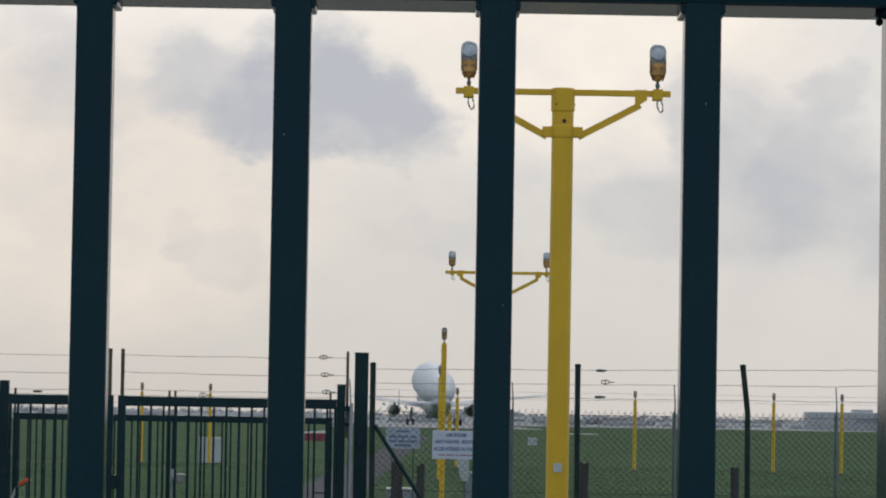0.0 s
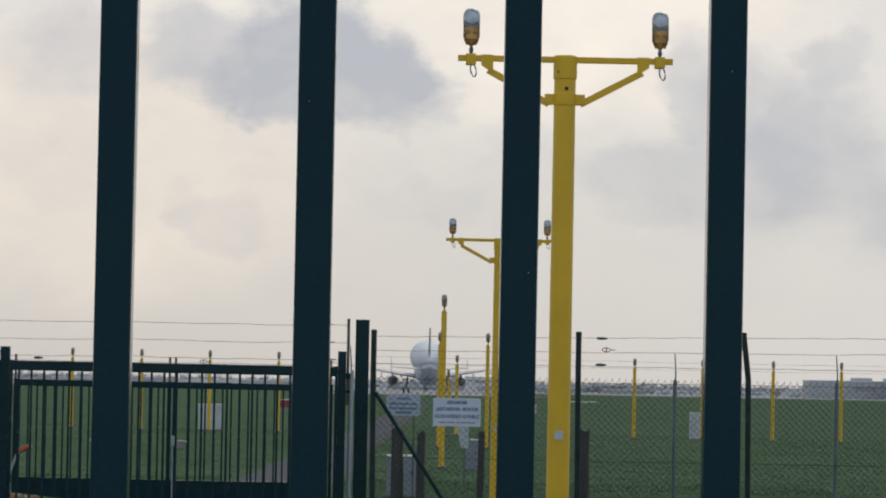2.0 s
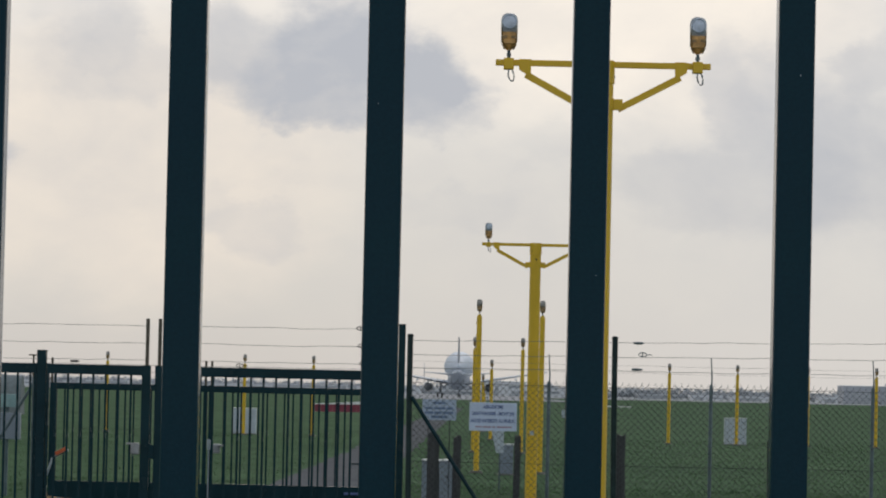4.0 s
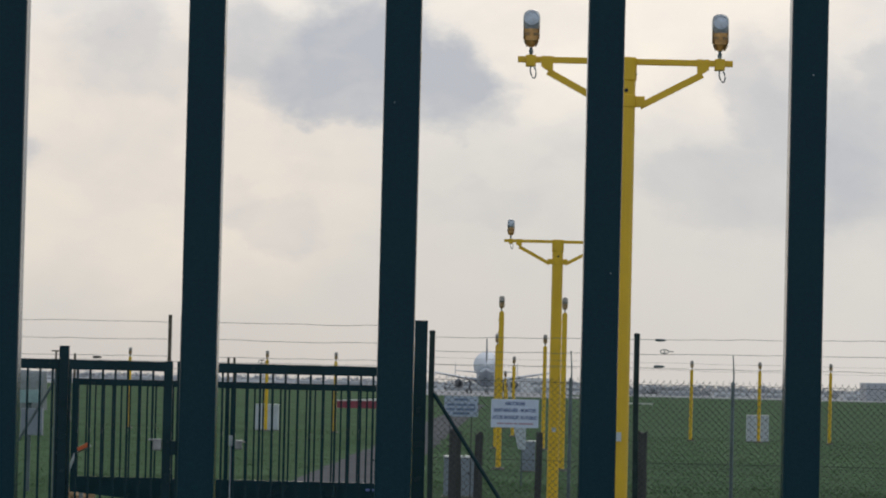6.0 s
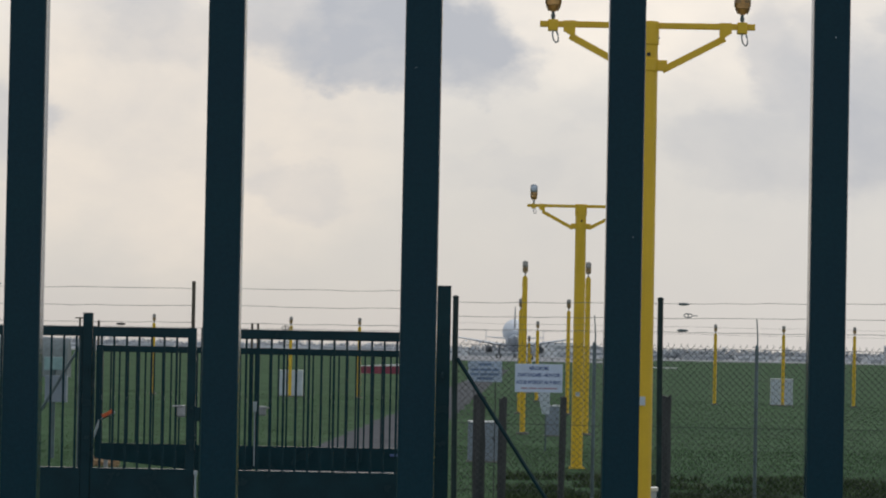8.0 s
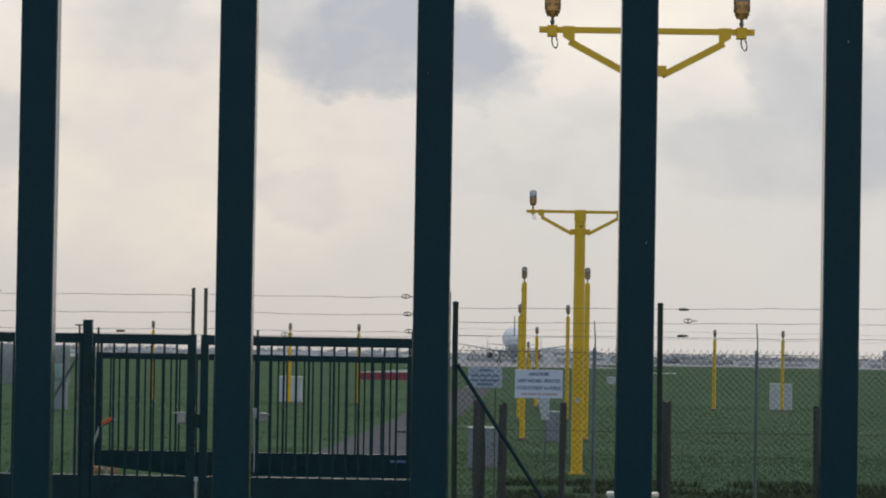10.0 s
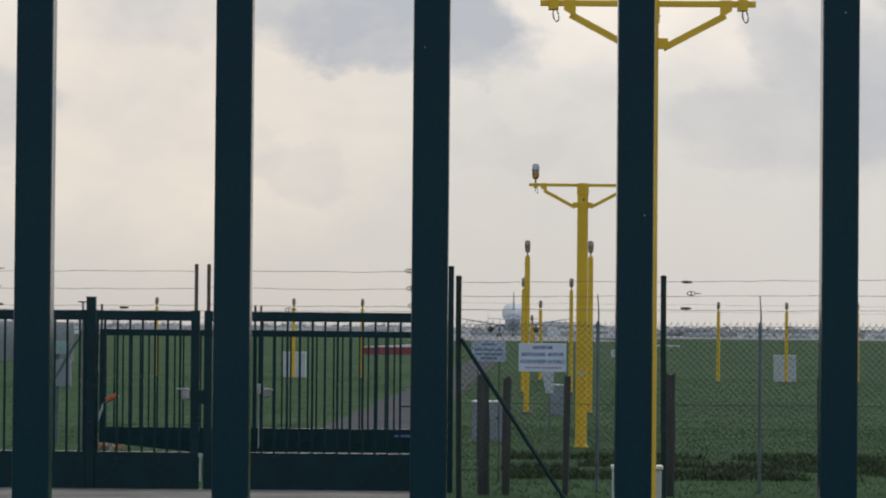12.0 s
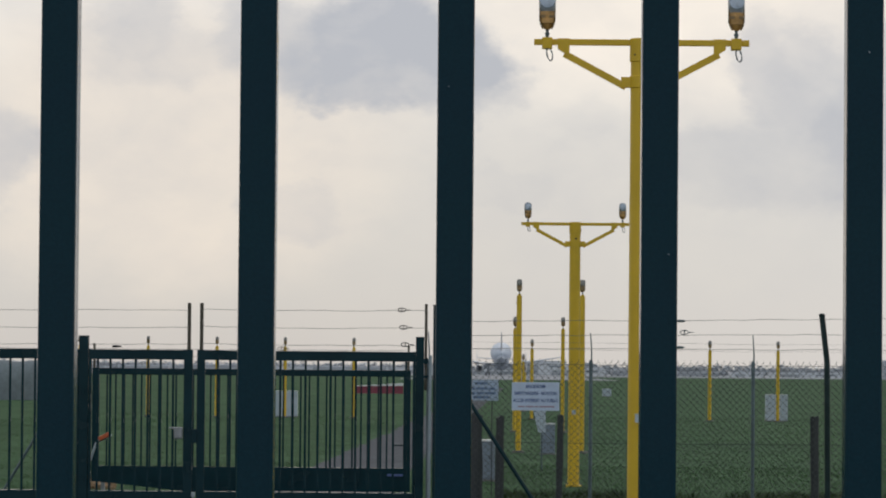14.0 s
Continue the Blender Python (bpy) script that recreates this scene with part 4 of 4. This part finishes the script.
def make_shed(x, y, w, h, material, label, step=0.0):
    g = ground_z(y)
    t = thing("industrial_building", pose(x, y, g), label, "building", "distant industrial buildings")
    block("wall", t, material, (-w / 2, w / 2, 0, 24, 0, h), 0.05)
    block("roof", t, M_SHED, (-w / 2 - 0.3, w / 2 + 0.3, -0.3, 24.3, h, h + 0.35), 0.05)
    n = max(2, int(w / 12))
    for i in range(n):
        cx = -w / 2 + w * (i + 0.5) / n
        block("window" if i % 2 else "door", t, M_GLASS_FAR if i % 2 else M_SHED_DARK, (cx - w / n * 0.28, cx + w / n * 0.28, -0.12, 0.0, h * (0.45 if i % 2 else 0.0), h * 0.72))
    if step:
        block("roof_unit", t, M_SHED_DARK, (w * 0.1, w * 0.35, 4, 14, h + 0.35, h + 0.35 + step), 0.05)


make_shed(170, 1500, 30, 7.0, M_HALL, "pale industrial hall on the far side of the airfield", 1.2)
make_shed(198, 1480, 26, 8.2, M_HALL, "taller pale industrial hall on the far side", 1.0)
make_shed(24, 1800, 22, 6.5, M_SHED, "low pale hangar by the runway", 0)
make_shed(45, 1900, 14, 5.2, M_SHED_DARK, "low grey hangar by the runway", 0.8)
rnd = random.Random(8)
bx = -340.0
while bx < 350:
    w = rnd.uniform(14, 38)
    make_shed(bx + w / 2, 1700 + rnd.uniform(-40, 40), w, rnd.uniform(1.6, 3.4), rnd.choice((M_SHED, M_SHED, M_SHED_DARK)), "low pale shed in the distance", 0)
    bx += w + rnd.uniform(0, 10)

# ---- airliner ----


def ring(cx, cz, y, rx, rz, n=28):
    return [Vector((cx + rx * math.cos(k * math.tau / n), y, cz + rz * math.sin(k * math.tau / n))) for k in range(n)]


def surface(bm, root, tip, axis):
    """A thin tapering aerofoil; root and tip: point of the leading edge, chord, thickness. axis: the thickness direction."""
    rings = []
    for p, c, th in (root, tip):
        p = Vector(p)
        r = []
        for f, h in ((0, 0), (0.08, 0.6), (0.3, 1.0), (0.65, 0.65), (1, 0.08), (1, -0.08), (0.65, -0.5), (0.3, -0.8), (0.08, -0.5)):
            r.append(p + Vector((0, -c * f, 0)) + Vector(axis) * (h * th / 2))
        rings.append(r)
    loft(bm, rings)


def make_airliner():
    t = thing("cargo_airliner", pose(0, 800, -0.4), "white outsize cargo airliner with a bulbous upper hull, on the runway", "airplane")
    bm = bmesh.new()
    loft(bm, [ring(0, z, y, r, r) for y, z, r in ((-29.5, 6.6, 0.25), (-27, 6.3, 0.9), (-22, 5.7, 1.8), (-16, 5.0, 2.5), (-10, 4.75, 2.8), (14, 4.75, 2.8), (19, 4.5, 2.5), (22, 4.1, 1.8), (24, 3.8, 0.9), (24.6, 3.7, 0.2))])
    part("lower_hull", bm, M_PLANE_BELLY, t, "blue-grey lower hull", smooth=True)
    bm = bmesh.new()
    loft(bm, [ring(0, z, y, r, r * 0.99) for y, z, r in ((-27.5, 7.8, 0.4), (-25, 7.8, 1.3), (-21, 7.8, 2.35), (-16, 7.8, 3.1), (-11, 7.9, 3.55), (-6, 8.0, 3.75), (15, 8.25, 3.85), (18.5, 8.0, 3.4), (21, 7.4, 2.7), (23, 6.9, 1.8), (24.3, 6.4, 0.9), (24.7, 6.3, 0.2))])
    part("upper_hull", bm, M_PLANE_TOP, t, "white bulbous cargo hull", smooth=True)
    bm = bmesh.new()
    surface(bm, ((0, -17.5, 7.5), 9.0, 0.75), ((0, -24.8, 15.2), 3.6, 0.35), (1, 0, 0))
    part("tail_fin", bm, M_PLANE_FIN, t, "grey upright tail fin")
    for s in (-1, 1):
        bm = bmesh.new()
        surface(bm, ((s * 2.4, 6.5, 3.8), 10.0, 1.2), ((s * 8.5, 2.6, 4.8), 6.4, 0.8), (0, 0, 1))
        surface(bm, ((s * 8.5, 2.6, 4.8), 6.4, 0.8), ((s * 22.4, -7.0, 7.0), 2.6, 0.3), (0, 0, 1))
        w = part("wing", bm, M_PLANE_WING, t)
        for fx in (6.0, 10.5, 14.5):
            bm = bmesh.new()
            f = (fx - 2.4) / 20.0
            lathe(bm, ((0.05, 0), (0.28, 0.9), (0.3, 2.2), (0.06, 3.6)), 8, pose(s * fx, -4.9 - f * 5.5 - 0.4, 3.5 + f * 2.6, -90))
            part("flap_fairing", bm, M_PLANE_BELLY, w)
        bm = bmesh.new()
        lathe(bm, ((1.15, -2.8), (1.36, -1.6), (1.38, 1.0), (1.22, 2.0)), 22, pose(s * 7.9, 6.0, 2.75, -90))
        e = part("engine", bm, M_WHITE, t, "white engine nacelle", smooth=True)
        bm = bmesh.new()
        lathe(bm, ((0.35, -4.2), (0.72, -3.4), (1.08, -2.7), (1.1, -2.6)), 18, pose(s * 7.9, 6.0, 2.75, -90))
        part("exhaust", bm, M_PLANE_DARK, e, "dark exhaust cone", smooth=True)
        bm = bmesh.new()
        box(bm, s * 7.9 - 0.18, s * 7.9 + 0.18, 2.0, 6.5, 3.6, 4.5, 0.05)
        part("pylon", bm, M_PLANE_WING, e)
        bm = bmesh.new()
        surface(bm, ((s * 1.0, -20.5, 5.9), 5.5, 0.55), ((s * 8.5, -24.6, 6.35), 2.4, 0.26), (0, 0, 1))
        hs = part("tailplane", bm, M_PLANE_WING, t)
        bm = bmesh.new()
        surface(bm, ((s * 8.5, -24.0, 4.9), 2.8, 0.22), ((s * 8.5, -25.2, 8.7), 1.6, 0.14), (1, 0, 0))
        part("end_fin", bm, M_PLANE_WING, hs)
        bm = bmesh.new()
        tube(bm, [(s * 4.8, 0, 0.9), (s * 4.5, 0, 3.6)], 0.24, 8)
        gear = part("landing_gear", bm, M_PLANE_DARK, t)
        bm = bmesh.new()
        for wx in (-0.55, 0.55):
            for wy in (-0.75, 0.75):
                lathe(bm, ((0.35, -0.2), (0.62, -0.17), (0.65, 0), (0.62, 0.17), (0.35, 0.2)), 14, pose(s * 4.8 + wx, wy, 0.65, 0, 90))
        part("wheel_truck", bm, M_TYRE, gear, smooth=True)
    bm = bmesh.new()
    tube(bm, [(0, 17.5, 0.6), (0, 17.5, 2.6)], 0.16, 8)
    gear = part("nose_gear", bm, M_PLANE_DARK, t)
    bm = bmesh.new()
    for wx in (-0.3, 0.3):
        lathe(bm, ((0.25, -0.13), (0.5, -0.12), (0.5, 0.12), (0.25, 0.13)), 14, pose(wx, 17.5, 0.5, 0, 90))
    part("nose_wheel", bm, M_TYRE, gear, smooth=True)
    return t


airliner = make_airliner()


def motions():
    # the landing roll: seconds, across, along, height, nose up, turn to the left
    roll = ((0.0, 2.9, 765.0, 0.45, 3.8, 3.3), (0.5, 2.7, 792.0, 0.42, 3.2, 2.9), (1.0, 2.4, 819.0, 0.38, 2.5, 2.3), (1.5, 2.1, 845.0, 0.20, 1.8, 1.5), (2.0, 1.85, 871.0, 0.05, 1.1, 0.9),
            (2.5, 1.6, 896.0, -0.10, 0.6, 0.3), (3.0, 1.3, 921.0, -0.15, 0.3, -0.2), (3.5, 1.2, 945.0, -0.17, 0.1, -0.5), (4.5, 1.9, 992.0, -0.17, 0.0, -0.5), (6.0, 3.1, 1059.0, -0.17, 0.0, -0.5), (7.5, 4.2, 1121.0, -0.17, 0.0, -0.4),
            (9.0, 5.2, 1179.0, -0.17, 0.0, -0.2), (11.5, 4.2, 1265.0, -0.17, 0.0, 0.0), (13.0, 3.1, 1311.0, -0.17, 0.0, 0.0), (14.0, 2.85, 1339.0, -0.17, 0.0, 0.0))
    walk(airliner, [(t, pose(x, y, z, up, 0, left)) for t, x, y, z, up, left in roll])


motions()
